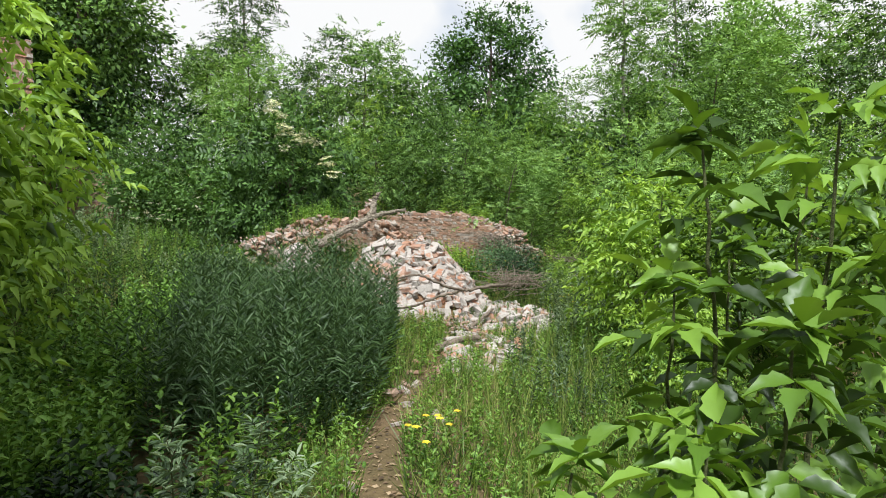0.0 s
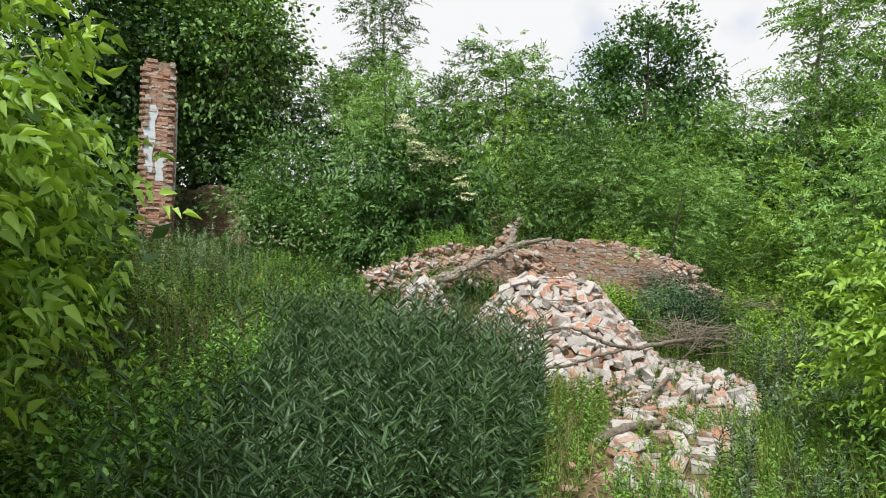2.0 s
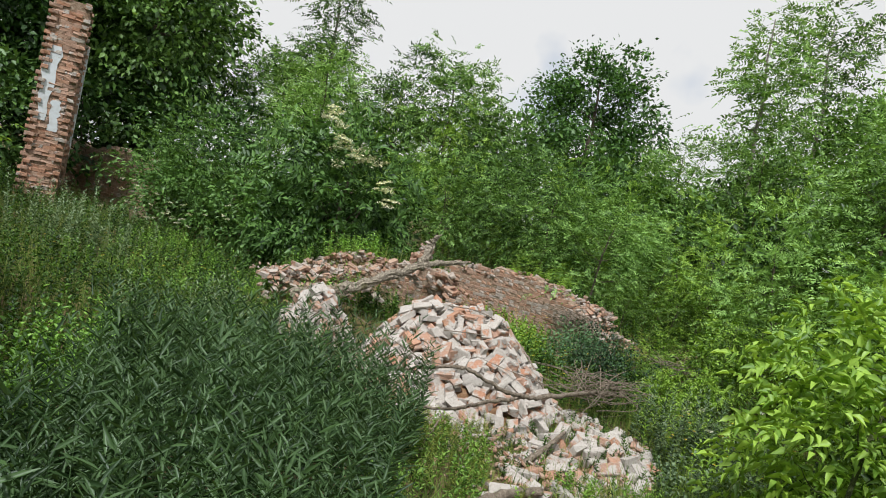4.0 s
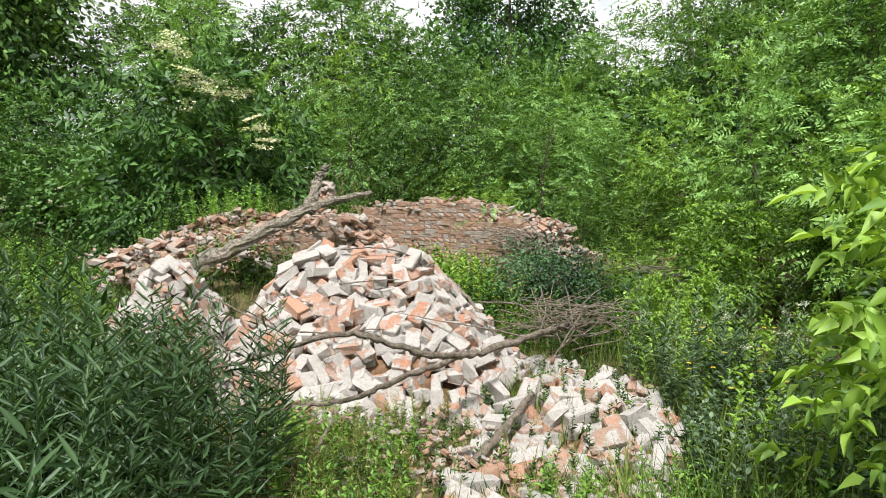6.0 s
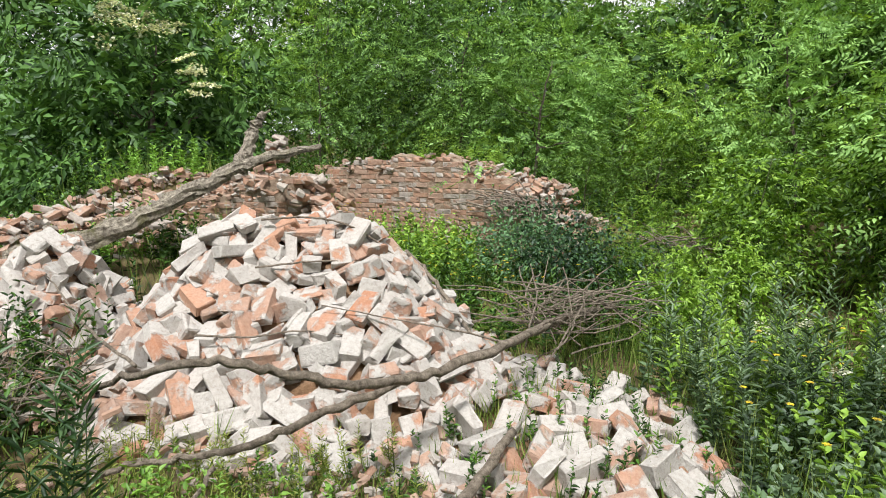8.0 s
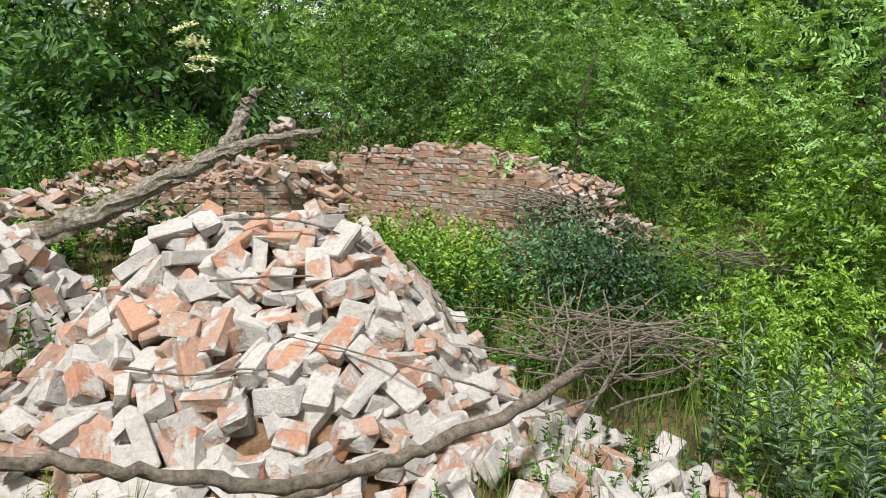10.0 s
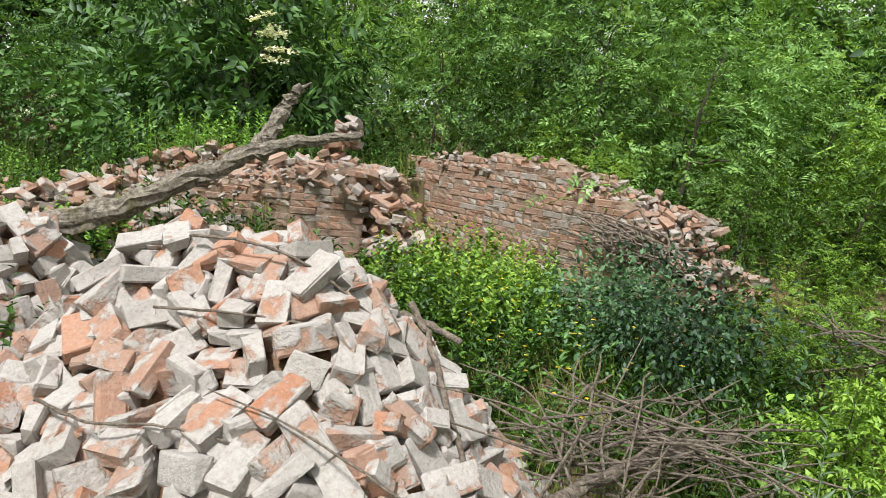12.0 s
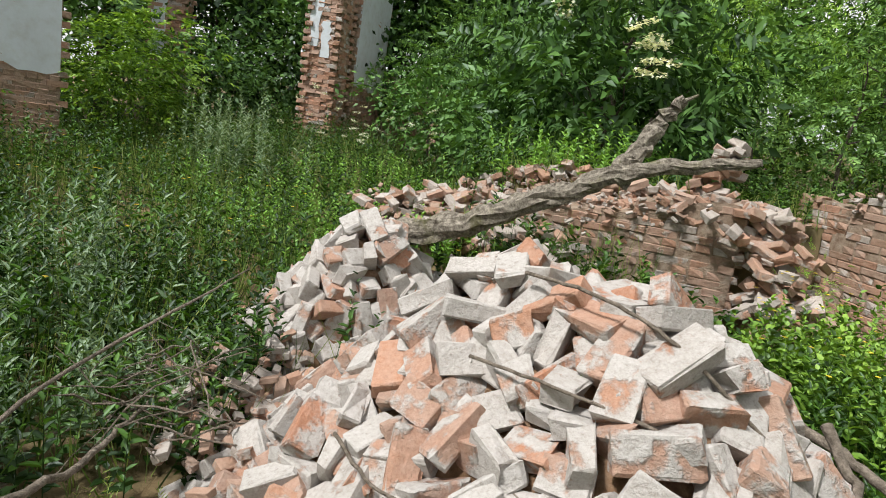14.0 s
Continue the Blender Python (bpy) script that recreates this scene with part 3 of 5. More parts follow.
# ---- ruined walls ----
def lay_wall(ob, p0, p1, z0, top, seed, thick=0.42, lot=False, gaps=0.05, pitch=0.068, material=None, core_mat=None):
    """Courses of bricks on the face of a wall from p0 to p1 (face to the right of the way), over a mortar core. top(s): height along it."""
    rg = np.random.RandomState(seed)
    a, b = Vector((*p0, 0)), Vector((*p1, 0))
    L = (b - a).length
    d = (b - a) / L
    nrm = Vector((d.y, -d.x, 0))
    loc = Vector(ob.location)
    k = max(3, int(L / 0.1))
    cv, cf = [], []
    for i in range(k + 1):
        s = L * i / k
        zt = top(s) - 0.03
        for off, z in ((-0.011, z0 - 0.3), (-0.011, zt), (-0.2, zt + 0.05 * rg.rand()), (-thick, zt - 0.03), (-thick, z0 - 0.3)):
            q = a + d * s + nrm * off
            cv.append((q.x - loc.x, q.y - loc.y, z - loc.z + rg.normal(0, 0.006)))
    for i in range(k):
        for j in range(4):
            cf.append((i * 5 + j, (i + 1) * 5 + j, (i + 1) * 5 + j + 1, i * 5 + j + 1))
    cf += [(0, 1, 2, 3, 4), tuple(k * 5 + j for j in (4, 3, 2, 1, 0))]
    part("wall_core", raw_mesh("wall_core", cv, cf, core_mat or M_MORTAR), None, ob)
    ang = math.atan2(d.y, d.x)
    course, made = 0, []
    zmax = max(top(L * i / 20) for i in range(21))
    z = z0
    while z < zmax:
        s = -0.13 * (course % 2) + rg.uniform(-0.01, 0.01)
        head = course % 3 == 2
        while s < L:
            w = 0.12 if head else 0.25
            c = s + w / 2
            if 0 <= c <= L and z + 0.06 < top(c) + rg.uniform(-0.05, 0.03) and rg.rand() > gaps:
                q = a + d * c + nrm * (-0.06 + rg.normal(0, 0.004) - (0.02 if rg.rand() < 0.06 else 0))
                m = Matrix.Translation((q.x - loc.x, q.y - loc.y, z + 0.036 - loc.z)) @ Matrix.Rotation(ang + rg.normal(0, 0.008), 4, "Z") @ Matrix.Rotation(rg.normal(0, 0.010), 4, "Y")
                made.append((c, (10 if head else rg.randint(6)), m))
            s += w + 0.012
        z += pitch
        course += 1
    if lot:
        x = part("brickwork", lot_mesh("brickwork", [(i, m) for _, i, m in made], material or M_WALL_LOT), None, ob)
        tagged(x, kind="stuff")
    else:
        for _, i, m in made:
            x = part("brick", WALL_BRICKS[i], None, ob)
            x.matrix_basis = m


WALL_BRICKS = [brick_mesh("brick", 40 + i, 0.115 if i == 10 else 0.245, M_WALL_BRICK, 0.12, 0.061, 0.0022, 0.004) for i in range(12)]

ruin_a = empty("wall_ruin_stub", -2.4, 13.9, 0.0)
lay_wall(ruin_a, (-2.6, 13.8), (-1.9, 14.3), 0.2, lambda s: 1.06 + 0.2 * s + 0.05 * math.sin(7 * s), 1)
lay_wall(ruin_a, (-1.9, 14.3), (-2.2, 14.75), 0.2, lambda s: 1.2 - 0.3 * s, 2)
lay_wall(ruin_a, (-4.3, 12.59), (-2.6, 13.8), 0.15, lambda s: 0.60 + 0.2 * s + 0.07 * noise.noise((s * 3.0, 8.0, 0.5)), 6, gaps=0.14)
tagged(ruin_a, "broken red brick wall end with whitish mortar courses", "ruined wall", kind="structure")
ruin_b = empty("wall_ruin_back", -0.4, 15.4, 0.0)
lay_wall(ruin_b, (-2.3, 16.15), (-1.0, 15.5), 0.1, lambda s: 1.26 + 0.14 * s + 0.05 * math.sin(9 * s) + 0.08 * noise.noise((s * 4.0, 5.0, 0.5)), 3)
lay_wall(ruin_b, (-1.0, 15.5), (0.76, 14.31), 0.0, lambda s: 1.46 - 0.06 * s - 0.34 * max(0, s - 0.9) + 0.05 * math.sin(8 * s) + 0.09 * noise.noise((s * 4.0, 2.0, 0.5)), 4)
lay_wall(ruin_b, (0.76, 14.31), (1.35, 14.52), 0.0, lambda s: 0.72 - 0.25 * s + 0.05 * math.sin(9 * s), 5, gaps=0.2)
tagged(ruin_b, "crumbling brick cellar wall corner with uneven top", "ruined wall", kind="structure")

# rubble slumped over the wall tops
def rubble_lot(name, label, n, centre, spread, seed, drop, small=0.75):
    rg = np.random.RandomState(seed)
    pl = []
    for _ in range(n):
        t = rg.rand()
        p = np.array(centre[0]) * (1 - t) + np.array(centre[1]) * t
        x, y = p[0] + rg.normal(0, spread), p[1] + rg.normal(0, spread)
        z = p[2] + rg.normal(0, 0.05) - drop * abs(rg.normal(0, 0.5))
        z = max(z, hgt(x, y) + 0.02)
        m = Matrix.Translation((x, y, z)) @ Euler(rg.uniform(-0.6, 0.6, 3) * np.array([1, 1, 6])).to_matrix().to_4x4() @ Matrix.Scale(small * rg.uniform(0.6, 1.1), 4)
        pl.append((rg.randint(12), m))
    ob = part(name, lot_mesh(name, pl, M_RUBBLE_LOT), None)
    return tagged(ob, label, "rubble", kind="stuff")


rubble_lot("wall_top_rubble", "loose orange brick rubble slumped from the wall top", 460, [(0.15, 15.2, 1.30), (1.15, 14.75, 0.95)], 0.17, 6, 0.08, 0.55)
rubble_lot("wall_top_rubble", "orange and white brick bits fallen off the wall end", 170, [(0.95, 14.6, 0.95), (1.6, 14.6, 0.55)], 0.14, 20, 0.25, 0.6)
rubble_lot("wall_slope_rubble", "broken brick and mortar slope under the dead log", 170, [(-4.2, 12.5, 0.5), (-2.9, 13.1, 0.72)], 0.2, 16, 0.2, 0.6)
rubble_lot("wall_fragment", "leaning orange fragment of broken brickwork", 40, [(-2.5, 14.5, 1.25), (-2.25, 14.6, 1.62)], 0.06, 17, 0.1, 0.8)
rubble_lot("wall_top_rubble", "brick rubble lying along the broken wall top", 420, [(-4.5, 12.75, 0.66), (-2.2, 14.5, 1.16)], 0.17, 7, 0.08, 0.7)
rubble_lot("wall_top_rubble", "fine mortar and brick crumbs along the broken wall top", 900, [(-4.6, 12.8, 0.62), (-2.1, 14.6, 1.14)], 0.26, 18, 0.05, 0.26)
rubble_lot("wall_top_rubble", "small brick bits on the back wall top", 70, [(-2.0, 16.15, 1.33), (0.1, 15.15, 1.40)], 0.1, 8, 0.03, 0.42)
rubble_lot("wall_foot_rubble", "mortar and brick rubble fallen at the wall end", 170, [(-1.85, 14.5, 1.15), (-1.45, 14.2, 0.3)], 0.13, 9, 0.1, 0.75)
rubble_lot("path_rubble", "scattered brick bits on bare soil", 45, [(-0.75, 4.2, -0.25), (0.5, 10.2, -0.2)], 0.4, 10, 0.5, 0.6)
rubble_lot("pile_foot_rubble", "grey mortar crumbs at the foot of the pile", 240, [(-3.0, 10.9, 0.0), (-2.1, 10.45, -0.1)], 0.18, 11, 0.2, 0.5)


# ---- standing remains of the house ----
def pier(name, x, y, z0, z1, w, dep, turn, seed, label, plaster=None):
    ob = empty(name, x, y, z0)
    ob.rotation_euler = (0, 0, turn)
    rg = np.random.RandomState(seed)
    pl = []
    z, course = 0.0, 0
    while z < z1 - z0:
        fr = z / (z1 - z0)
        for side in range(4):
            run, off = (w, dep / 2) if side % 2 == 0 else (dep, w / 2)
            s = -run / 2 + 0.13 * (course % 2) - 0.06
            while s < run / 2 - 0.05:
                c = s + 0.125
                if abs(c) < run / 2 - 0.04 and rg.rand() > 0.10 + (0.4 if fr > 0.95 else 0):
                    m = Matrix.Rotation(side * math.pi / 2, 4, "Z") @ Matrix.Translation((c, -off + 0.06 + rg.normal(0, 0.008), z)) @ Matrix.Rotation(rg.normal(0, 0.015), 4, "Z")
                    pl.append((rg.randint(6), m))
                s += 0.262
        z += 0.077
        course += 1
    bw = part("brickwork", lot_mesh("brickwork", pl, M_PIER), None, ob)
    tagged(bw, kind="stuff")
    bm = bmesh.new()
    bmesh.ops.create_cube(bm, size=1.0)
    for v in bm.verts:
        v.co = Vector((v.co.x * (w - 0.05), v.co.y * (dep - 0.05), (v.co.z + 0.5) * (z1 - z0 + 0.15) - 0.2))
    part("core", bm, M_MORTAR, ob)
    for (px0, px1, pz0, pz1, face) in plaster or ():
        bm = bmesh.new()
        n = 9
        L, R = [], []
        for i in range(n + 1):
            zz = pz0 + (pz1 - pz0) * i / n
            L.append(bm.verts.new((px0 + rg.normal(0, 0.03), -dep / 2 - 0.014, zz)))
            R.append(bm.verts.new((px1 + rg.normal(0, 0.03), -dep / 2 - 0.014, zz)))
        for i in range(n):
            bm.faces.new((L[i], R[i], R[i + 1], L[i + 1]))
        r = bmesh.ops.extrude_face_region(bm, geom=bm.faces[:])
        for v in r["geom"]:
            if isinstance(v, bmesh.types.BMVert):
                v.co.y += 0.03
        if face:
            bmesh.ops.rotate(bm, verts=bm.verts, cent=(0, 0, 0), matrix=Matrix.Rotation(face * math.pi / 2, 3, "Z"))
        part("plaster", bm, M_PLASTER, ob, "pale blue-white plaster remnant")
    return tagged(ob, label, "ruined pillar")


pier("brick_pillar", -11.75, 15.45, 0.35, 5.4, 0.74, 0.66, radians(42), 21, "tall standing red brick pillar with plaster remnants", [(-0.33, -0.08, 2.2, 3.9, 0), (-0.05, 0.14, 2.0, 2.7, 0), (-0.3, -0.1, 1.2, 1.9, 3)])


def plaster_wall(name, p0, p1, z0, zp, z1, seed, label):
    """A thick wall, plastered above zp, bare brick below."""
    ob = empty(name, (p0[0] + p1[0]) / 2, (p0[1] + p1[1]) / 2, z0)
    lay_wall(ob, p0, p1, z0, lambda s: z1 - 0.3 * noise.noise((s * 1.5, seed, 0)) , seed, 0.55, True)
    a, b = Vector((*p0, 0)), Vector((*p1, 0))
    d = (b - a).normalized()
    nrm = Vector((d.y, -d.x, 0))
    L = (b - a).length
    bm = bmesh.new()
    k = int(L / 0.16)
    cols = []
    for i in range(k + 1):
        s = L * i / k
        q = a + d * s + nrm * 0.02
        lo = zp + 0.25 * noise.noise((s * 2.2, seed, 4.0)) + 0.1 * noise.noise((s * 7, seed, 4.0))
        cols.append([bm.verts.new((q.x - ob.location.x, q.y - ob.location.y, lo + (z1 - 0.1 - lo) * j / 4 - z0)) for j in range(5)])
    for i in range(k):
        for j in range(4):
            bm.faces.new((cols[i][j], cols[i + 1][j], cols[i + 1][j + 1], cols[i][j + 1]))
    r = bmesh.ops.extrude_face_region(bm, geom=bm.faces[:])
    for v in r["geom"]:
        if isinstance(v, bmesh.types.BMVert):
            v.co -= nrm * 0.05
    part("plaster", bm, M_PLASTER, ob, "pale blue-white plaster")
    return tagged(ob, label, "ruined wall", kind="structure")


plaster_wall("wall_house_side", (-10.5, 6.5), (-10.0, 10.55), 0.0, 1.25, 4.2, 31, "ruined house wall with pale plaster over bare brick")
plaster_wall("wall_house_end", (-11.7, 16.1), (-13.0, 17.6), 0.6, 1.9, 4.6, 32, "remnant of pale plastered house wall")
pier("brick_pillar", -15.2, 13.2, 0.3, 3.6, 0.8, 0.7, radians(60), 22, "lower broken brick pillar behind shrubs", [(-0.3, 0.0, 1.6, 2.9, 0)])
low_wall = empty("wall_house_low", -12.5, 18.0, 0.9)
lay_wall(low_wall, (-14.5, 18.6), (-10.4, 17.6), 0.9, lambda s: 2.35 + 0.1 * math.sin(3 * s), 33, 0.5, True)
tagged(low_wall, "low dark brick wall remnant behind the pillar", "ruined wall", kind="structure")


# ---- dead wood ----
log = empty("fallen_log", -2.2, 12.6, 1.0)
def under(ob, me):
    me.transform(Matrix.Translation(-Vector(ob.location)))
    return me
ctrl = [(-3.75, 11.9, 0.50), (-3.25, 12.08, 0.62), (-2.7, 12.35, 0.88), (-2.3, 12.55, 1.12), (-1.95, 12.7, 1.32), (-1.6, 12.88, 1.42), (-1.3, 13.0, 1.50)]
pts = spline(ctrl, 6, 0.008, 2)
part("trunk", under(log, raw_mesh("trunk", *tube(pts, [0.098 - 0.076 * (i / (len(pts) - 1)) ** 1.3 for i in range(len(pts))], 16, 0.55, 3), M_LOG)), None, log)
pts = spline([(-2.02, 12.68, 1.26), (-1.98, 12.8, 1.45), (-1.97, 12.95, 1.66), (-1.88, 13.03, 1.82)], 5, 0.008, 4)
part("stub", under(log, raw_mesh("stub", *tube(pts, [0.080 - 0.042 * i / (len(pts) - 1) for i in range(len(pts))], 13, 0.55, 5), M_LOG)), None, log, "splintered grey branch stub")
pts = spline([(-1.97, 12.97, 1.68), (-1.93, 13.02, 1.78), (-1.84, 13.1, 1.86)], 3, 0.004, 8)
part("splinter", under(log, raw_mesh("splinter", *tube(pts, [0.03 - 0.022 * i / (len(pts) - 1) for i in range(len(pts))], 6, 0.5, 6), M_LOG)), None, log)
tagged(log, "weathered fallen dead tree trunk with upright broken stub", "log")


def limb(name, label, lines, base, material=M_TWIG):
    ob = empty(name, *base)
    for i, (nm, ctrl, r0, r1) in enumerate(lines):
        pts = spline(ctrl, 7, 0.007 if r0 > 0.012 else 0.002, 50 + i)
        n = len(pts) - 1
        part(nm, under(ob, raw_mesh(nm, *tube(pts, [r0 + (r1 - r0) * j / n for j in range(n + 1)], 7, 0.3, i), material, True)), None, ob)
    return tagged(ob, label, "branch")


limb("dead_branch", "long dead grey branch arching before the brick heap", [
    ("stem", [(1.7, 12.85, -0.02), (1.25, 12.1, 0.10), (0.85, 11.35, 0.19), (0.45, 10.42, 0.26), (0.08, 10.02, 0.24), (-0.18, 9.62, 0.31), (-0.45, 9.39, 0.43), (-0.72, 9.20, 0.54), (-1.05, 9.30, 0.45), (-1.6, 9.70, 0.20), (-2.1, 9.95, 0.05), (-2.62, 10.2, -0.10)], 0.036, 0.008),
    ("side_branch", [(0.0, 9.92, 0.25), (-0.44, 9.63, 0.14), (-0.76, 9.58, 0.00), (-1.05, 9.56, -0.05), (-1.37, 9.50, -0.10), (-1.49, 9.28, -0.18), (-1.57, 9.08, -0.25)], 0.024, 0.008),
    ("side_branch", [(-0.84, 9.45, -0.03), (-0.88, 9.14, -0.15), (-0.95, 8.95, -0.28)], 0.013, 0.006),
    ("side_branch", [(-1.10, 9.33, 0.47), (-1.52, 9.63, 0.55), (-2.10, 10.24, 0.60), (-2.40, 10.54, 0.62)], 0.009, 0.003),
    ("side_branch", [(-2.45, 10.1, -0.06), (-2.5, 9.75, -0.15), (-2.6, 9.4, -0.25)], 0.008, 0.003),
    ("side_branch", [(-1.35, 9.45, -0.08), (-1.68, 9.53, -0.08)], 0.008, 0.003),
    ("side_branch", [(0.9, 11.45, 0.2), (0.5, 11.3, 0.40), (0.05, 11.3, 0.42)], 0.008, 0.003),
    ("side_branch", [(0.75, 11.1, 0.22), (0.45, 11.6, 0.36), (0.0, 11.85, 0.34)], 0.007, 0.003),
    ("side_branch", [(0.5, 10.5, 0.26), (0.2, 10.6, 0.30), (-0.3, 10.75, 0.34), (-0.7, 10.72, 0.42)], 0.008, 0.003),
    ("side_branch", [(1.3, 12.2, 0.10), (1.25, 11.9, 0.36), (1.15, 11.7, 0.52)], 0.009, 0.004),
], (0, 10.0, -0.2))
limb("dry_stick", "thin bare stick leaning on the brick pile", [("stem", [(-1.25, 11.2, 0.92), (-0.9, 11.19, 0.94), (-0.63, 11.24, 0.88), (-0.42, 11.34, 0.73), (-0.2, 11.5, 0.50), (-0.08, 11.7, 0.25)], 0.008, 0.006),
    ("side_branch", [(-0.42, 11.34, 0.70), (-0.3, 11.32, 0.56), (-0.22, 11.28, 0.42)], 0.006, 0.003)], (-0.2, 11, 0))
limb("dry_stick", "thin bare stick lying over the brick pile", [("stem", [(-1.2, 10.93, 0.62), (-0.79, 10.98, 0.66), (-0.49, 11.12, 0.63), (-0.28, 11.32, 0.53), (0.0, 11.6, 0.25)], 0.007, 0.005)], (-0.5, 10.5, 0))
limb("dry_stick", "thin dark stick at the foot of the pile", [("stem", [(-1.45, 10.55, 0.25), (-1.1, 10.5, 0.26), (-0.8, 10.6, 0.28), (-0.5, 10.72, 0.22)], 0.008, 0.004)], (-1, 10.5, 0))
limb("dry_stick", "pale stick resting down the side of the pile", [("stem", [(-0.3, 11.85, 0.62), (-0.1, 11.65, 0.46), (0.08, 11.45, 0.28), (0.3, 11.25, 0.02)], 0.020, 0.014)], (0.3, 11.3, 0))
limb("dry_stick", "weathered grey timber lying in the pit weeds", [("stem", [(-0.95, 12.6, 0.3), (-0.5, 12.45, 0.34), (-0.15, 12.35, 0.28)], 0.03, 0.022)], (-0.5, 12.4, 0))
limb("dry_stick", "dry forked stick lying before the brick heap", [("stem", [(0.1, 9.2, -0.26), (0.3, 9.6, -0.16), (0.5, 10.0, -0.06)], 0.036, 0.022)], (0.3, 9.6, -0.25))
limb("dry_stick", "old grey plank-like log beside the path", [("stem", [(-0.3, 7.9, -0.26), (0.0, 8.2, -0.2), (0.25, 8.45, -0.22)], 0.05, 0.04)], (0, 8.2, -0.3))


def brush(name, label, centre, n, length, seed, flat=0.35, r=0.006, aim=None):
    rg = np.random.RandomState(seed)
    ps = []
    for i in range(n):
        a = rg.uniform(0, 6.283) if aim is None else aim + rg.normal(0, 0.65)
        c = np.array(centre) + rg.normal(0, 0.14, 3) * np.array([1.3, 1, 0.6])
        d = np.array([math.cos(a), math.sin(a), rg.uniform(-0.2, flat)]) * length * rg.uniform(0.4, 1.0)
        ps.append(tube(spline([c - d * 0.5, c + rg.normal(0, 0.08, 3), c + d * 0.5], 3, 0.012, i), [r * rg.uniform(0.6, 1.8)] * 6 + [r * 0.4], 5, 0.2, i))
    ob = part(name, raw_mesh(name, *join(ps), M_TWIG), None)
    return tagged(ob, label, "brushwood", kind="stuff")


brush("brushwood", "tangle of dry grey twigs on the fallen branch", (1.0, 11.65, 0.24), 60, 1.4, 61, 0.35, 0.0042, 0.75)
brush("brushwood", "dry roots and sticks hanging off the ruined wall", (0.68, 14.22, 0.86), 46, 0.85, 62, -0.1, 0.008, -0.55)
brush("brushwood", "bare dry twigs beside the brick pile", (-2.35, 10.15, 0.05), 26, 0.9, 63, 0.6, 0.003)
brush("brushwood", "bare dry twigs against dark undergrowth", (2.4, 13.4, 0.5), 22, 1.0, 64, 0.5, 0.005)


# ---- trees and shrubs ----
ASH = [leafy("crown", 100 + i, "pinnate", 84, 14, 1.9, 1.9, 2.6, 4.5, 0.36, 0.15, L_FAR, 0.45, 0.35) for i in range(3)]
ASH_T = [trunk_mesh("trunk", 110 + i, 6.6, 0.10, 0.3 * (i - 1), 9, 1.3, M_BARK) for i in range(3)]
DARK = [leafy("crown", 120 + i, "kite", 200, 90, 2.5, 2.5, 3.1, 5.4, 0.36, 0.175, L_DARK if i == 0 else L_FAR, 0.5, 0.2) for i in range(2)]
DARK_T = [trunk_mesh("trunk", 125 + i, 7.5, 0.18, 0.2, 9, 1.6, M_BARK) for i in range(2)]
AIRY = [leafy("crown", 130 + i, "pinnate", 62, 13, 1.6, 1.6, 3.4, 8.0, 0.36, 0.16, L_FAR, 0.3, 0.3) for i in range(2)]
AIRY_T = [trunk_mesh("trunk", 135 + i, 10.5, 0.12, 0.4, 10, 1.2, M_PALE_BARK) for i in range(2)]
BUSH = [leafy("foliage", 140 + i, "pinnate", 56, 16, 1.3, 1.25, 1.2, 1.25, 0.24, 0.064, L_LOCUST, 0.5, 0.0, 6, 4.6) for i in range(3)]
BUSH_B = [leafy("foliage", 146 + i, "pinnate", 50, 13, 1.2, 1.1, 1.2, 1.35, 0.2, 0.062, L_BRIGHT, 0.35, 0.3, 6, 4.6) for i in range(2)]
BUSH_D = [leafy("foliage", 150 + i, "kite", 70, 44, 1.3, 1.3, 1.15, 1.2, 0.24, 0.12, L_ELDER, 0.5) for i in range(2)]
BUSH_T = [trunk_mesh("stem", 145 + i, 1.9, 0.03, 0.25, 8, 0.7, M_BARK) for i in range(2)]
BOX = [leafy("foliage", 160 + i, "trifoliate", 60, 11, 0.85, 0.85, 1.05, 1.3, 0.17, 0.085, L_BOX, 0.4, 0.3) for i in range(2)]
BOX_D = [leafy("foliage", 165 + i, "trifoliate", 120, 8, 1.2, 1.2, 1.9, 2.2, 0.22, 0.12, L_BOX, 0.4, 0.1) for i in range(2)]
BOX_T = [trunk_mesh("stem", 168 + i, 2.3, 0.025, 0.2, 8, 0.6, M_STEM) for i in range(2)]

rg = np.random.RandomState(7)
for i, (x, y, s, k) in enumerate([(-7.6, 21.5, 1.0, 0), (-5.6, 22.5, 1.12, 1), (-3.6, 21.5, 1.0, 2), (-2.2, 22.5, 0.8, 0), (3.2, 21, 0.8, 1), (5.2, 20, 0.85, 2), (6.8, 23, 0.95, 0), (8.5, 19, 1.1, 1), (-10.5, 24, 1.05, 2), (-14, 23, 1.2, 0),
                                  (10.5, 16, 1.15, 2), (12.5, 22, 1.3, 0), (-18, 21, 1.3, 1), (-21, 17, 1.3, 2), (3.0, 30, 0.9, 0), (-12.5, 31, 1.25, 1), (-7.0, 33, 1.0, 2), (7.5, 31, 1.1, 1), (13, 29, 1.2, 0), (-22, 27, 1.3, 0), (6.0, 15.5, 0.8, 1), (9.5, 11.5, 0.95, 0)]):
    plant_tree("ash_tree", x, y, ASH_T[k], ASH[k], "young ash tree with feathery mid-green leaves", group="ash trees behind the ruin", turn=rg.uniform(0, 6.28), scale=s * 0.88)
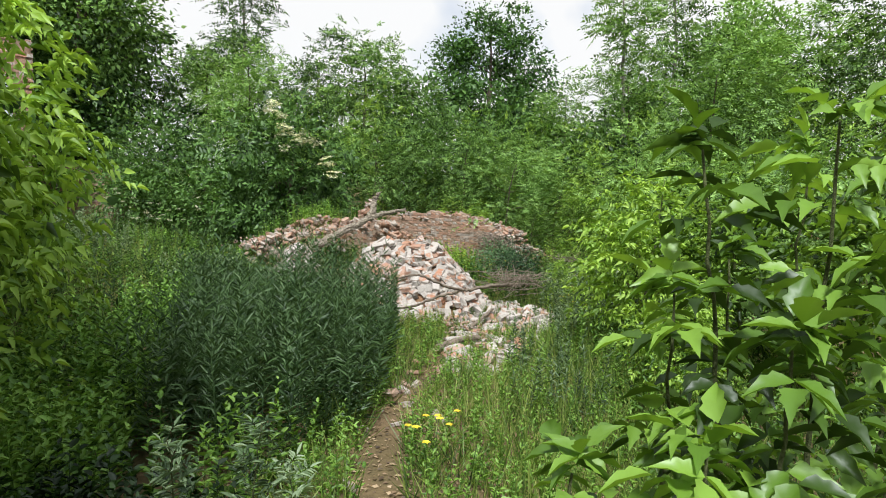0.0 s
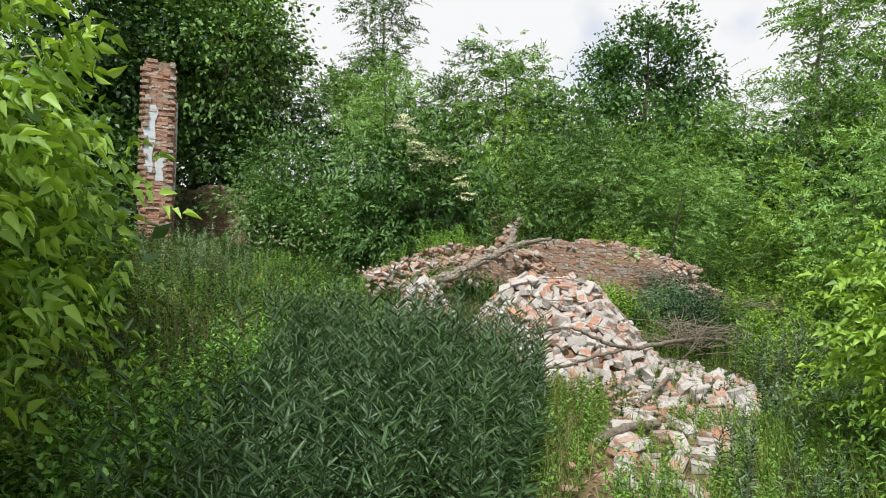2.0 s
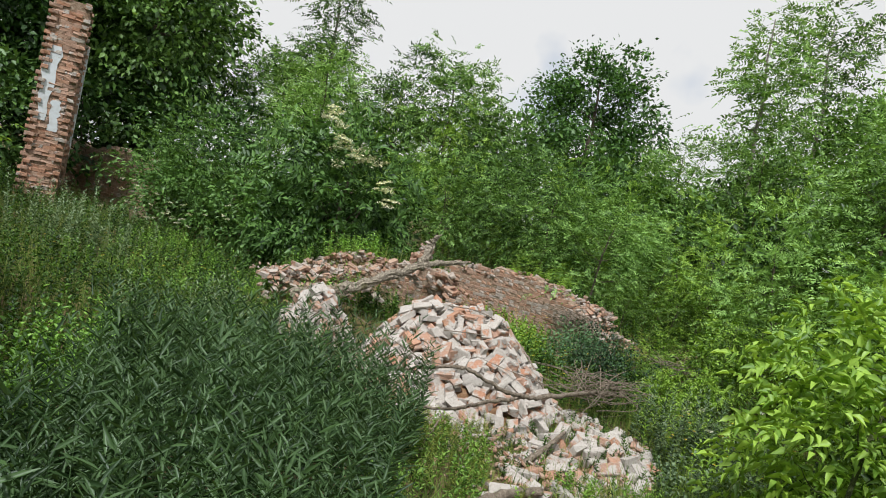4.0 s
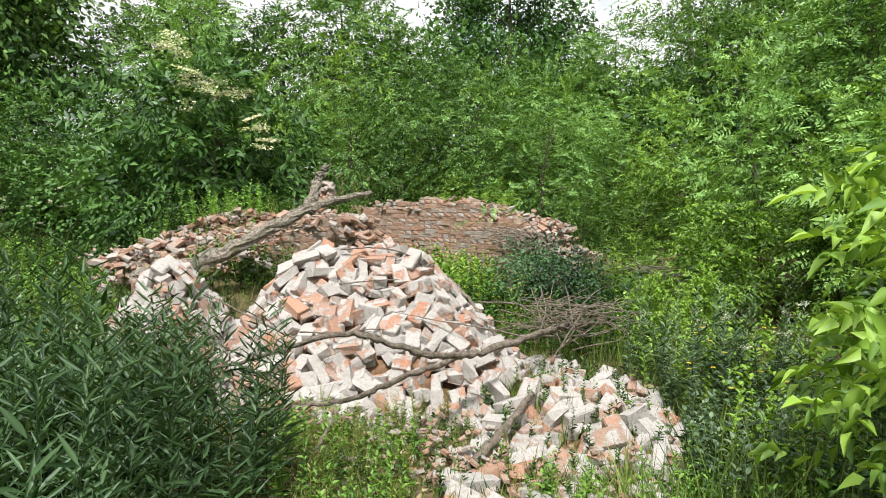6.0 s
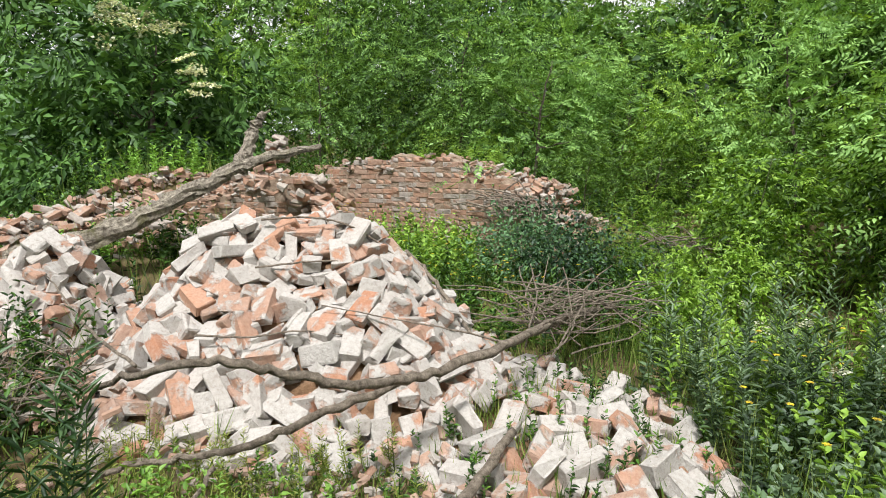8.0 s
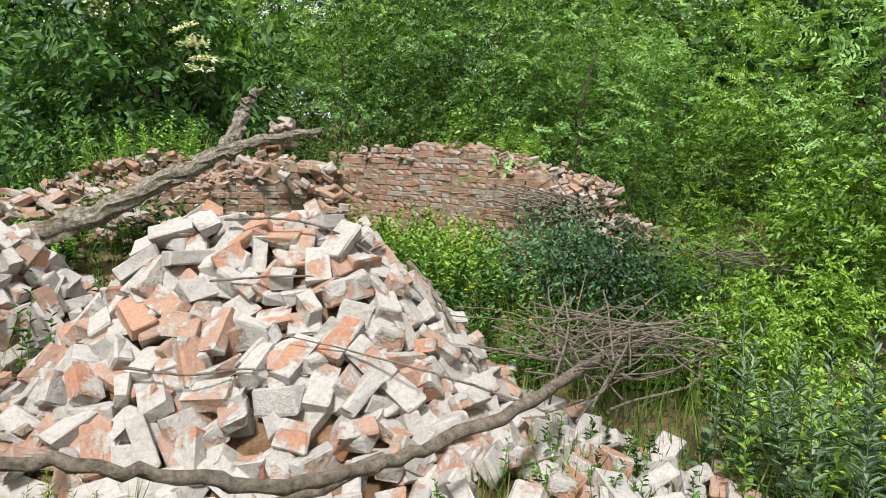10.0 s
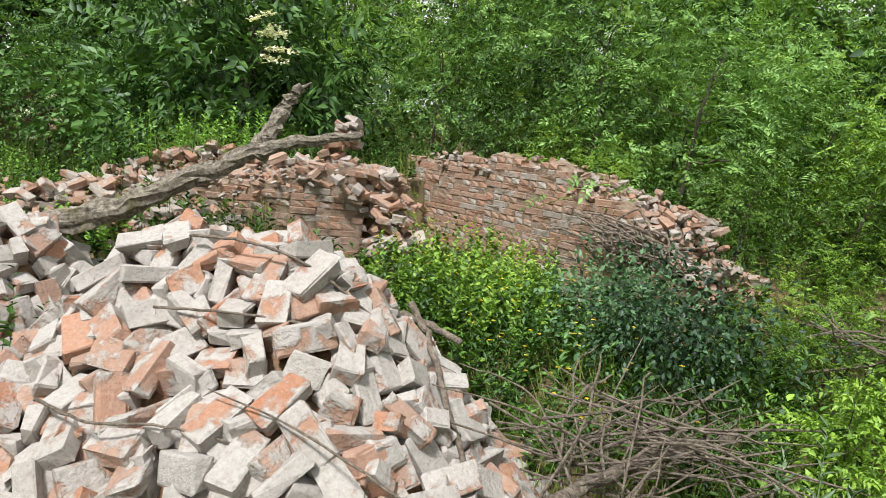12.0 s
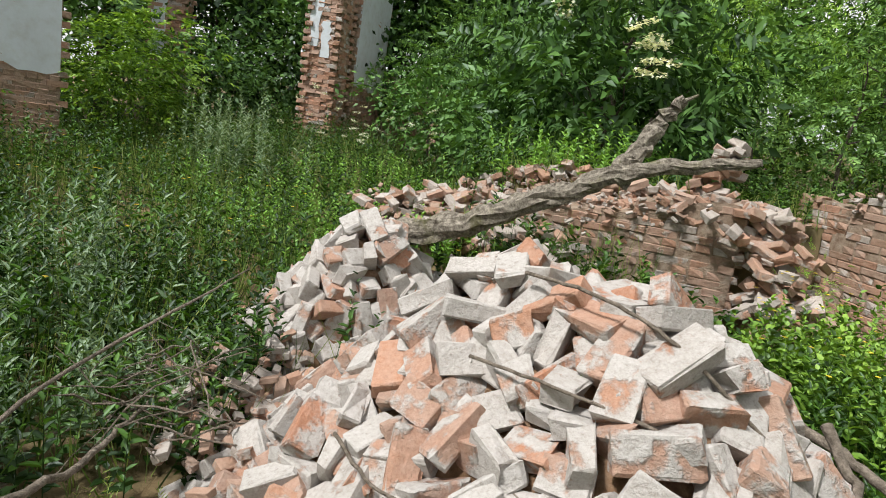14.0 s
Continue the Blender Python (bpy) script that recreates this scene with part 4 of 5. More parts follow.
for i, (x, y, s, k) in enumerate([(0.7, 26.5, 0.98, 0), (-13.2, 20.5, 1.15, 1), (-16.5, 18.5, 1.2, 0), (-19.5, 12.5, 1.2, 1), (-17.0, 24, 1.3, 0), (11.0, 26, 1.1, 1), (-15.5, 9.0, 1.1, 1), (-20, 8, 1.2, 0), (3.0, -9, 1.0, 0), (-6, -8, 1.1, 1)]):
    plant_tree("broadleaf_tree", x, y, DARK_T[k], DARK[k], "dense dark green broadleaf tree", group="dark trees", turn=rg.uniform(0, 6.28), scale=s)
for i, (x, y, s, k) in enumerate([(-9.3, 25, 0.95, 0), (5.6, 22.5, 0.9, 1), (8.0, 24.5, 1.0, 0), (-14.3, 22.0, 0.95, 1)]):
    plant_tree("tall_tree", x, y, AIRY_T[k], AIRY[k], "tall slender tree with sparse airy crown", group="slender trees", turn=rg.uniform(0, 6.28), scale=s)
spots = [(-8.6, 17.2), (-7.3, 18.6), (-2.7, 18.2), (-1.2, 18.8), (0.2, 19.2), (1.4, 18.2), (2.4, 17.2), (4.4, 15.4), (5.0, 12.2), (4.6, 17.5), (5.8, 16.6), (-4.2, 18.8), (-5.6, 19.2), (6.3, 13.8), (-9.7, 18.7), (2.0, 19.6),
         (3.4, 19.5), (-0.2, 17.3), (1.0, 16.4), (5.3, 10.0), (4.4, 8.4), (6.5, 18.5), (-2.0, 20.2), (0.8, 21), (-8.2, 20.2), (7.4, 15.6), (6.8, 11.5)]
for i, (x, y) in enumerate(spots):
    s = rg.uniform(0.8, 1.25)
    plant_tree("shrub", x, y, BUSH_T[i % 2], BUSH[i % 3], "leafy green shrub in the thicket behind the ruin", "shrub", "thicket shrubs", rg.uniform(0, 6.28), s, sz=s * rg.uniform(0.9, 1.25))
for i, (x, y, s) in enumerate([(-10.4, 19.3, 1.5), (-9.0, 16.4, 0.9), (-6.8, 16.3, 1.0), (-7.9, 17.8, 1.3), (-1.4, 22.0, 1.6), (1.6, 22.5, 1.7), (3.6, 23, 1.6), (-6.4, 23.5, 1.8), (-11.5, 21.0, 1.8), (5.0, 18.6, 1.4), (-4.8, 17.4, 1.0), (-12.8, 13.3, 0.9), (-13.5, 11.0, 1.3), (-4.6, 3.4, 1.2), (-4.0, 1.6, 1.2), (-7.6, 6.2, 1.3), (-14.5, 16.2, 1.5), (-16.5, 14.5, 1.7), (-13.6, 18.9, 1.6), (-17.5, 17.5, 2.2), (-19, 15, 2.4), (-15.5, 20, 2.2), (-2.6, 1.6, 0.55), (2.0, 24.5, 2.0), (-2.5, 25.5, 2.2), (6.5, 25.5, 2.2)]):
    plant_tree("shrub", x, y, BUSH_T[i % 2], BUSH_D[i % 2], "dense dark green shrub", "shrub", "dark shrubs", rg.uniform(0, 6.28), s)

for i, (x, y, s, sz) in enumerate([(2.5, 15.3, 0.6, 0.55), (3.3, 16.2, 0.9, 1.0), (4.0, 14.2, 0.75, 0.85), (2.2, 14.7, 0.4, 0.4), (0.9, 17.6, 0.6, 0.7), (-0.9, 17.8, 0.55, 0.6), (5.6, 14.5, 1.0, 1.2), (3.2, 18.2, 0.9, 1.3), (4.9, 11.4, 0.8, 0.9), (-3.0, 19.6, 1.0, 1.7), (1.9, 20.3, 1.0, 1.5), (4.6, 13.4, 0.9, 1.1), (6.4, 16.6, 1.1, 1.6), (5.2, 18.2, 1.0, 1.7), (7.6, 13.5, 1.1, 1.4), (0.2, 20.6, 0.9, 1.3), (-5.4, 20.6, 1.0, 1.9), (3.0, 13.9, 0.5, 0.6), (-1.72, 15.05, 0.3, 0.42), (-1.5, 14.75, 0.22, 0.3), (2.1, 13.5, 0.42, 0.42), (2.7, 13.1, 0.45, 0.5), (1.75, 14.2, 0.3, 0.34), (2.5, 14.6, 0.5, 0.55), (1.6, 15.2, 0.4, 0.45), (-0.35, 16.3, 0.4, 0.35), (0.35, 15.7, 0.35, 0.28)]):
    plant_tree("shrub", x, y, BUSH_T[i % 2], BUSH_B[i % 2], "light green feathery-leaved young locust shrub", "shrub", "light green shrubs", 1.3 * i, s, sz=sz)

# the elder in flower
elder = plant_tree("elder_shrub", -4.75, 15.9, trunk_mesh("stem", 171, 2.0, 0.07, 0.2, 9, 1.0, M_BARK), leafy("foliage", 172, "pinnate", 120, 13, 1.75, 1.2, 1.2, 1.2, 0.2, 0.14, L_ELDER, 0.55, 0.15), "elder shrub with flat creamy white flower heads", "shrub", scale=1.08, sz=1.42)


def umbels(name, seed, places, size, material=L_WHITE):
    """Flat flower heads made of many tiny florets."""
    rg = np.random.RandomState(seed)
    P, N = [], []
    for x, y, z in places:
        s = size * rg.uniform(0.7, 1.2)
        n = 70
        r, a = s * np.sqrt(rg.rand(n)), rg.rand(n) * 6.283
        tilt = rg.normal(0, 0.25, 2)
        P.append(np.stack([x + r * np.cos(a), y + r * np.sin(a), z + tilt[0] * r * np.cos(a) + tilt[1] * r * np.sin(a) + rg.normal(0, 0.008, n)], 1))
        N.append(np.tile([0, 0, 1.0], (n, 1)) + rg.normal(0, 0.3, (n, 3)))
    P, N = np.concatenate(P), np.concatenate(N)
    f = rg.normal(0, 1, P.shape) * np.array([1, 1, 0.2])
    L = size * 0.25 * (0.7 + 0.6 * rg.rand(len(P)))
    return blades(name, KITE, P, f, N, L, L * 0.9, material)


er = np.random.RandomState(5)
epl = [(er.uniform(-0.1, 1.45), -1.22 + er.normal(0, 0.16), 0) for _ in range(30)]
epl = [(x, y, 2.35 - 0.62 * max(0.0, x - 0.1) + er.normal(0, 0.13)) for x, y, _ in epl]
elder_leaves = [c for c in elder.children if c.name.startswith("foliage")][0]
for i, p in enumerate(epl):
    tagged(part("flower_head", umbels("flower_head", 600 + i, [p], 0.15), None, elder_leaves), "creamy white flat flower head", kind="stuff")

for i, (x, y, s, sz, k) in enumerate([(2.25, 7.7, 0.95, 1.05, 0), (3.0, 8.9, 0.9, 1.0, 1), (2.9, 6.4, 1.0, 1.0, 1), (2.95, 13.1, 0.72, 0.75, 0), (2.55, 12.4, 0.4, 0.45, 1), (3.6, 10.2, 0.85, 0.85, 0), (1.9, 12.0, 0.36, 0.42, 1), (3.6, 5.2, 1.1, 1.1, 0), (4.4, 13.0, 0.8, 0.9, 1), (3.4, 14.4, 0.75, 0.7, 1), (1.95, 5.6, 0.55, 0.6, 0)]):
    plant_tree("box_elder_sapling", x, y, BOX_T[k], BOX[k], "bright yellow-green box elder sapling", "shrub", "box elder saplings", 1.7 * i, s, sz=sz)
for i, (x, y, s, sz, k) in enumerate([(-3.8, 3.95, 0.78, 0.98, 0), (-3.0, 2.6, 0.62, 0.85, 1), (-4.0, 4.85, 0.55, 0.8, 1), (-2.5, 1.6, 0.5, 0.75, 0), (-6.3, 6.6, 0.9, 1.0, 0), (-4.3, 2.6, 0.9, 1.1, 1), (-7.4, 7.4, 0.85, 0.85, 1), (-5.4, 4.6, 1.0, 1.1, 0), (-10.9, 11.7, 0.8, 0.62, 0), (-7.3, 9.0, 0.5, 0.4, 1), (-1.9, -1.2, 0.8, 0.9, 0), (-5.6, 2.0, 1.0, 1.0, 1), (-3.5, 0.3, 1.35, 1.6, 0), (-2.9, -1.6, 1.5, 1.7, 1), (-5.0, -0.8, 1.5, 1.7, 0)]):
    plant_tree("box_elder", x, y, BOX_T[k], BOX_D[k], "box elder with drooping compound leaves", "shrub", "box elders beside the path", 2.1 * i, s, sz=sz)


# the sapling close to the path: large leaves on thin stems
def sapling(name, x, y, height, seed, label, leaf=0.112, pairs=10):
    rg = np.random.RandomState(seed)
    ob = empty(name, x, y, hgt(x, y))
    top = np.array([rg.normal(0, 0.08), rg.normal(0, 0.06), height])
    line = spline([(0, 0, -0.1), top * 0.5 + rg.normal(0, 0.02, 3), top], 8, 0.006, seed)
    part("stem", raw_mesh("stem", *tube(line, [0.012 - 0.008 * i / (len(line) - 1) for i in range(len(line))], 6, 0.2, seed), M_STEM, True), None, ob)
    pos, way = [], []
    for i in range(pairs):
        p = line[int((0.22 + 0.76 * i / (pairs - 1)) * (len(line) - 1))]
        a0 = i * 1.57 + rg.normal(0, 0.3)
        for sgn in (0, math.pi):
            pos.append(p)
            way.append((math.cos(a0 + sgn), math.sin(a0 + sgn), 0.35 + rg.normal(0, 0.15)))
    pos += [line[-1]] * 3
    way += [(rg.normal(0, 0.6), rg.normal(0, 0.6), 0.9) for _ in range(3)]
    pos, way = np.array(pos), np.array(way)
    n = len(pos)
    size = leaf * np.concatenate([np.linspace(1.15, 0.85, n - 3), [0.6] * 3])
    nrm = rg.normal(0, 0.2, (n, 3)) + np.array([0, 0, 1.0])
    P, D, N, S, Wd = pinnate(rg, pos, way, nrm, size * 1.7, 2, leaf, 0.52)
    part("leaves", blades("leaves", ACER, P, D - np.array([0, 0, 0.25]), N, S, Wd, L_SAPLING), None, ob)
    return tagged(ob, label, "sapling", "saplings beside the path")


for i, (x, y, h) in enumerate([(0.80, 1.72, 1.78), (0.60, 1.85, 1.40), (1.05, 1.75, 1.86), (1.1, 1.55, 1.45), (0.62, 1.42, 1.0), (0.82, 1.5, 1.25), (1.75, 2.6, 2.1), (0.50, 1.62, 0.9), (1.35, 1.9, 1.7), (1.0, 2.2, 1.5), (1.3, 2.4, 1.9)]):
    sapling("sapling", x, y, h, 200 + i, "bright green box elder sapling with broad toothed leaves")


def mugwort(name, x, y, height, seed, label):
    """An upright shoot with finely cut leaves, densest at the tip."""
    rg = np.random.RandomState(seed)
    ob = empty(name, x, y, hgt(x, y))
    top = np.array([rg.normal(0, 0.05), rg.normal(0, 0.05), height])
    line = spline([(0, 0, -0.05), top * 0.5 + rg.normal(0, 0.012, 3), top], 10, 0.003, seed)
    part("stem", raw_mesh("stem", *tube(line, [0.007 - 0.005 * i / (len(line) - 1) for i in range(len(line))], 6, 0.2, seed), M_STEM, True), None, ob)
    n = 46
    t = 0.15 + 0.85 * (np.arange(n) / (n - 1)) ** 0.8
    pos = np.array([line[int(k * (len(line) - 1))] for k in t]) + rg.normal(0, 0.004, (n, 3))
    a = np.arange(n) * 2.4 + rg.normal(0, 0.3, n)
    way = np.stack([np.cos(a), np.sin(a), 0.2 + 0.9 * t + rg.normal(0, 0.15, n)], 1)
    nrm = rg.normal(0, 0.2, (n, 3)) + np.array([0, 0, 1.0])
    size = 0.15 * (1.15 - 0.72 * t) * rg.uniform(0.8, 1.2, n)
    P, D, N, S, Wd = pinnate(rg, pos, way, nrm, size, 5, 0.045, 0.24)
    part("leaves", blades("leaves", LANCE, P, D, N, S, Wd, L_MUG), None, ob)
    return tagged(ob, label, "weed", "mugwort shoots beside the path")


for i, (x, y, h) in enumerate([(-0.74, 2.0, 0.92), (-0.5, 1.98, 0.78), (-0.62, 1.78, 0.62), (-0.95, 2.1, 0.8), (-0.86, 1.75, 0.6)]):
    mugwort("mugwort_plant", x, y, h, 350 + i, "young grey-green mugwort shoot with finely cut leaves")


# ---- weeds ----
def weeds(name, label, seed, n, area, height, leaf, width, per, material, shape=LANCE, droop=0.2, lift=0.5, accept=None, whorl=0.25, stem_w=0.006, base=None, category="weeds"):
    """Many upright stems with leaves all the way up, in one mesh of kind stuff."""
    rg = np.random.RandomState(seed)
    base = base or hgt
    P, D, N, Ls, Ws = [], [], [], [], []
    x0, x1, y0, y1 = area
    made = 0
    while made < n:
        x, y = rg.uniform(x0, x1), rg.uniform(y0, y1)
        if accept and not accept(x, y):
            n -= 0.25
            continue
        made += 1
        h = height * rg.uniform(0.6, 1.15) * (0.8 + 0.4 * noise.noise((x * 0.9, y * 0.9, seed)))
        z = base(x, y)
        ln = rg.normal(0, 0.13, 2) * h
        P.append((x, y, z - 0.02))
        D.append((ln[0], ln[1], h))
        N.append((rg.normal(), rg.normal(), 0.1))
        Ls.append(h)
        Ws.append(stem_w)
        k = max(3, int(per * rg.uniform(0.7, 1.3)))
        for i in range(k):
            t = 0.12 + 0.88 * (i + rg.rand()) / k
            a = i * 2.4 + rg.normal(0, 0.4)
            s = leaf * rg.uniform(0.6, 1.25) * (1.1 - 0.55 * t)
            P.append((x + ln[0] * t, y + ln[1] * t, z + h * t))
            D.append((math.cos(a), math.sin(a), lift + 0.6 * t + rg.normal(0, 0.25) - droop))
            N.append((rg.normal(0, whorl), rg.normal(0, whorl), 1.0))
            Ls.append(s)
            Ws.append(s * width * rg.uniform(0.8, 1.2))
    me = blades(name, shape, np.array(P, float), np.array(D, float), np.array(N, float), np.array(Ls), np.array(Ws), material)
    return tagged(part(name, me, None), label, category, kind="stuff")


def grass(name, label, seed, n, area, height, material, accept=None, width=0.007, lean=0.3, base=None):
    rg = np.random.RandomState(seed)
    base = base or hgt
    x, y = rg.uniform(area[0], area[1], n), rg.uniform(area[2], area[3], n)
    keep = [i for i in range(n) if not accept or accept(x[i], y[i])]
    x, y = x[keep], y[keep]
    z = np.array([base(float(a), float(b)) for a, b in zip(x, y)])
    m = len(x)
    patch = np.array([0.75 + 0.5 * noise.noise((float(a) * 0.8, float(b) * 0.8, seed)) for a, b in zip(x, y)])
    L = height * patch * (0.5 + 0.7 * rg.rand(m))
    D = rg.normal(0, lean, (m, 3))
    D[:, 2] = 1.0
    N = rg.normal(0, 1, (m, 3))
    N[:, 2] *= 0.3
    me = blades(name, BLADE, np.stack([x, y, z - 0.02], 1), D, N, L, np.full(m, width) * (0.7 + 0.8 * rg.rand(m)), material)
    return tagged(part(name, me, None), label, "grass", kind="stuff")


def off_path(x, y):
    """Outside the trodden line and the brick heaps."""
    line = -0.15 - 0.35 * math.exp(-((y - 5.0) ** 2) / 6.0) + 0.1 * math.sin(y)
    if y < 10 and abs(x - line) < (0.17 if y < 5.6 else 0.12) and y > 2.5:
        return False
    if strewn(x, y) and noise.noise((x * 2.5, y * 2.5, 7.0)) < 0.18:
        return False
    return max(heap_main(x, y), heap_left(x, y), heap_low(x, y) + 0.05) < hgt(x, y) + 0.02


def clear_eye(x, y):
    """Keeps tall plants off the walked line."""
    return off_path(x, y) and not (-1.15 < x < 0.75 and y < 3.7) and not (-0.55 < x < 1.45 and 3.0 < y < 9.9)


def willow_zone(x, y):
    edge = -0.78 - 0.5 * max(0.0, 4.6 - y) - 0.12 * max(0.0, y - 7.0)
    return x < edge and x > -2.6 - 0.34 * (y - 5.0) and y < 8.9 + 0.3 * noise.noise((x * 2, 1, 1)) and clear_eye(x, y)


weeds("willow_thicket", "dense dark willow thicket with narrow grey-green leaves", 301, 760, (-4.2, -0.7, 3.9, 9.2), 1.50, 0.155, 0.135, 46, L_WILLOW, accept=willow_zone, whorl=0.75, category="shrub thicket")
weeds("nettle_bed", "dense bed of nettles and broad-leaved herbs", 302, 700, (-4.6, -1.3, 2.9, 9.0), 0.95, 0.085, 0.52, 22, L_MID, BROAD, accept=lambda x, y: clear_eye(x, y) and not willow_zone(x, y) and x < -1.5)
weeds("mugwort_clump", "grey-green feathery mugwort clump", 303, 46, (1.35, 2.5, 9.9, 11.2), 1.25, 0.10, 0.22, 60, L_MUG, accept=lambda x, y: clear_eye(x, y))
weeds("mugwort_clump", "tall grey-green mugwort in the meadow", 304, 46, (-9.2, -7.0, 11.6, 13.0), 1.45, 0.11, 0.25, 55, L_MUG)
weeds("mugwort_clump", "grey-green mugwort on the slope", 306, 30, (0.55, 1.4, 5.0, 7.4), 0.75, 0.09, 0.22, 45, L_MUG, accept=off_path)
weeds("herb_bed", "pale-leaved herbs and flowering weeds", 307, 330, (1.3, 3.2, 8.4, 11.0), 0.62, 0.075, 0.6, 20, L_MUG, BROAD, accept=off_path)
weeds("celandine_bed", "lush celandine bed with small yellow flowers", 308, 330, (-1.3, 0.2, 12.8, 14.9), 0.82, 0.075, 0.62, 28, L_BRIGHT, BROAD, accept=lambda x, y: off_path(x, y) and y < bank_line(x) - 0.25, whorl=0.45)
weeds("pit_weeds", "mixed weeds filling the old cellar pit", 309, 420, (-1.0, 2.0, 11.9, 14.2), 0.62, 0.09, 0.35, 24, L_MID, accept=lambda x, y: off_path(x, y) and y < bank_line(x) - 0.2)
weeds("wall_weeds", "weeds along the foot of the ruined wall", 310, 90, (-3.0, -1.3, 12.7, 14.0), 0.55, 0.11, 0.5, 16, L_HERB, BROAD, accept=lambda x, y: off_path(x, y) and y < bank_line(x) - 0.2)
weeds("bank_weeds", "green weeds growing on the bank behind the wall", 311, 950, (-6.5, 4.5, 13.0, 18.0), 0.55, 0.085, 0.45, 18, L_MID, BROAD, accept=lambda x, y: y > bank_line(x) + (0.75 if x < -1.9 else 0.34))
weeds("meadow_herbs", "tall meadow herbs with yellow flowers", 312, 2400, (-13.5, -2.6, 6.8, 16.0), 0.85, 0.09, 0.42, 18, L_HERB, BROAD, accept=lambda x, y: off_path(x, y) and (y < bank_line(x) + 0.2 or x < -3.6) and not willow_zone(x, y))
weeds("path_weeds", "low weeds at the edge of the path", 313, 1000, (-1.3, 1.8, 3.2, 9.6), 0.42, 0.06, 0.45, 14, L_HERB, BROAD, accept=off_path)
weeds("heap_weeds", "sparse weeds growing through the brick scatter", 316, 150, (-0.9, 1.7, 8.8, 11.2), 0.26, 0.05, 0.45, 14, L_HERB, BROAD, base=lambda x, y: max(hgt(x, y), heap_low(x, y)), accept=lambda x, y: heap_main(x, y) < hgt(x, y))
grass("heap_grass", "thin grass between the scattered bricks", 326, 5000, (-1.6, 1.8, 8.6, 11.4), 0.24, L_GRASS, lambda x, y: heap_main(x, y) < hgt(x, y), base=lambda x, y: max(hgt(x, y), heap_low(x, y) - 0.03))
weeds("sunlit_herbs", "bright leafy herbs under the saplings", 317, 240, (1.5, 3.6, 8.8, 12.4), 0.7, 0.09, 0.5, 18, L_BRIGHT, BROAD, accept=off_path)
weeds("slope_weeds", "weeds covering the grassy slope beside the log", 318, 520, (-8.0, -3.0, 11.6, 15.0), 0.6, 0.085, 0.45, 18, L_MID, BROAD, accept=off_path)
weeds("pile_side_weeds", "tall leafy weeds crowding the foot of the brick pile", 319, 330, (-4.6, -1.75, 8.6, 10.9), 0.85, 0.09, 0.42, 20, L_HERB, BROAD, accept=lambda x, y: off_path(x, y) and x < -1.7 - 0.25 * (y - 8.6))
weeds("mugwort_clump", "dark grey-green mugwort crowding the meadow edge", 330, 130, (-4.6, -2.0, 8.7, 10.4), 0.95, 0.10, 0.24, 40, L_MUG, accept=lambda x, y: off_path(x, y) and x < -1.9 - 0.3 * (y - 8.6))
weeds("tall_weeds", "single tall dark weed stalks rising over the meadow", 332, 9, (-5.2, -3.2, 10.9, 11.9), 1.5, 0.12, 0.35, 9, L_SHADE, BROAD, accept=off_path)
weeds("right_weeds", "leafy weeds under the saplings", 314, 520, (0.75, 4.2, 2.4, 9.0), 0.85, 0.09, 0.4, 20, L_HERB, BROAD, accept=clear_eye)
weeds("nettle_bed", "mid-green nettles crowding the edge of the path", 333, 420, (-4.2, -1.0, 2.9, 5.2), 0.95, 0.08, 0.5, 24, L_HERB, BROAD, accept=lambda x, y: clear_eye(x, y) and not willow_zone(x, y))
# leaf colour carries the shade that falls on this undergrowth
weeds("left_weeds", "leafy undergrowth beside the path, leaf colour darkened for shade", 315, 330, (-3.4, -0.85, 1.2, 3.1), 0.62, 0.085, 0.55, 20, L_SHADE, BROAD, accept=clear_eye)
grass("meadow_grass", "tall uncut meadow grass", 320, 24000, (-14.0, -2.2, 6.0, 16.5), 0.8, L_GRASS, lambda x, y: off_path(x, y) and (y < bank_line(x) + 0.2 or x < -3.4) and not willow_zone(x, y))
grass("path_grass", "grass tufts along the path", 321, 12000, (-1.2, 2.2, 2.6, 10.2), 0.48, L_GRASS, lambda x, y: off_path(x, y) and (y < 8.4 or x > 0.9 or noise.noise((x * 2.0, y * 2.0, 9.0)) > 0.1), lean=0.5)
grass("slope_grass", "tall grass under the saplings", 322, 9000, (0.3, 4.5, 3.2, 12.5), 0.7, L_GRASS, lambda x, y: off_path(x, y) and not (x < 0.9 and y > 6))
grass("pit_grass", "grass in the old cellar pit", 323, 5000, (-2.2, 2.4, 11.6, 14.6), 0.5, L_GRASS, lambda x, y: off_path(x, y) and y < bank_line(x) - 0.15)
grass("bank_grass", "grass on the bank", 324, 9000, (-7.5, 5.5, 13.0, 19.0), 0.4, L_GRASS, lambda x, y: y > bank_line(x) + 0.4)
grass("wild_grass", "rough grass all round", 325, 12000, (-14, 9, -6, 24), 0.55, L_GRASS, lambda x, y: clear_eye(x, y) and (y < 1.5 or y > 16 or x < -10 or x > 4) and not (abs(x) < 1.6 and -1.5 < y < 2.5))

weeds("pile_front_weeds", "feathery yellow-green weeds before the brick heap", 331, 330, (-2.0, 0.4, 8.0, 10.3), 0.34, 0.05, 0.16, 34, L_PALE, LANCE, accept=off_path, whorl=0.6)
rubble_lot("pile_front_rubble", "orange brick crumbs on the soil before the heap", 420, [(-1.5, 9.6, -0.28), (0.9, 9.3, -0.26)], 0.42, 19, 0.05, 0.3)
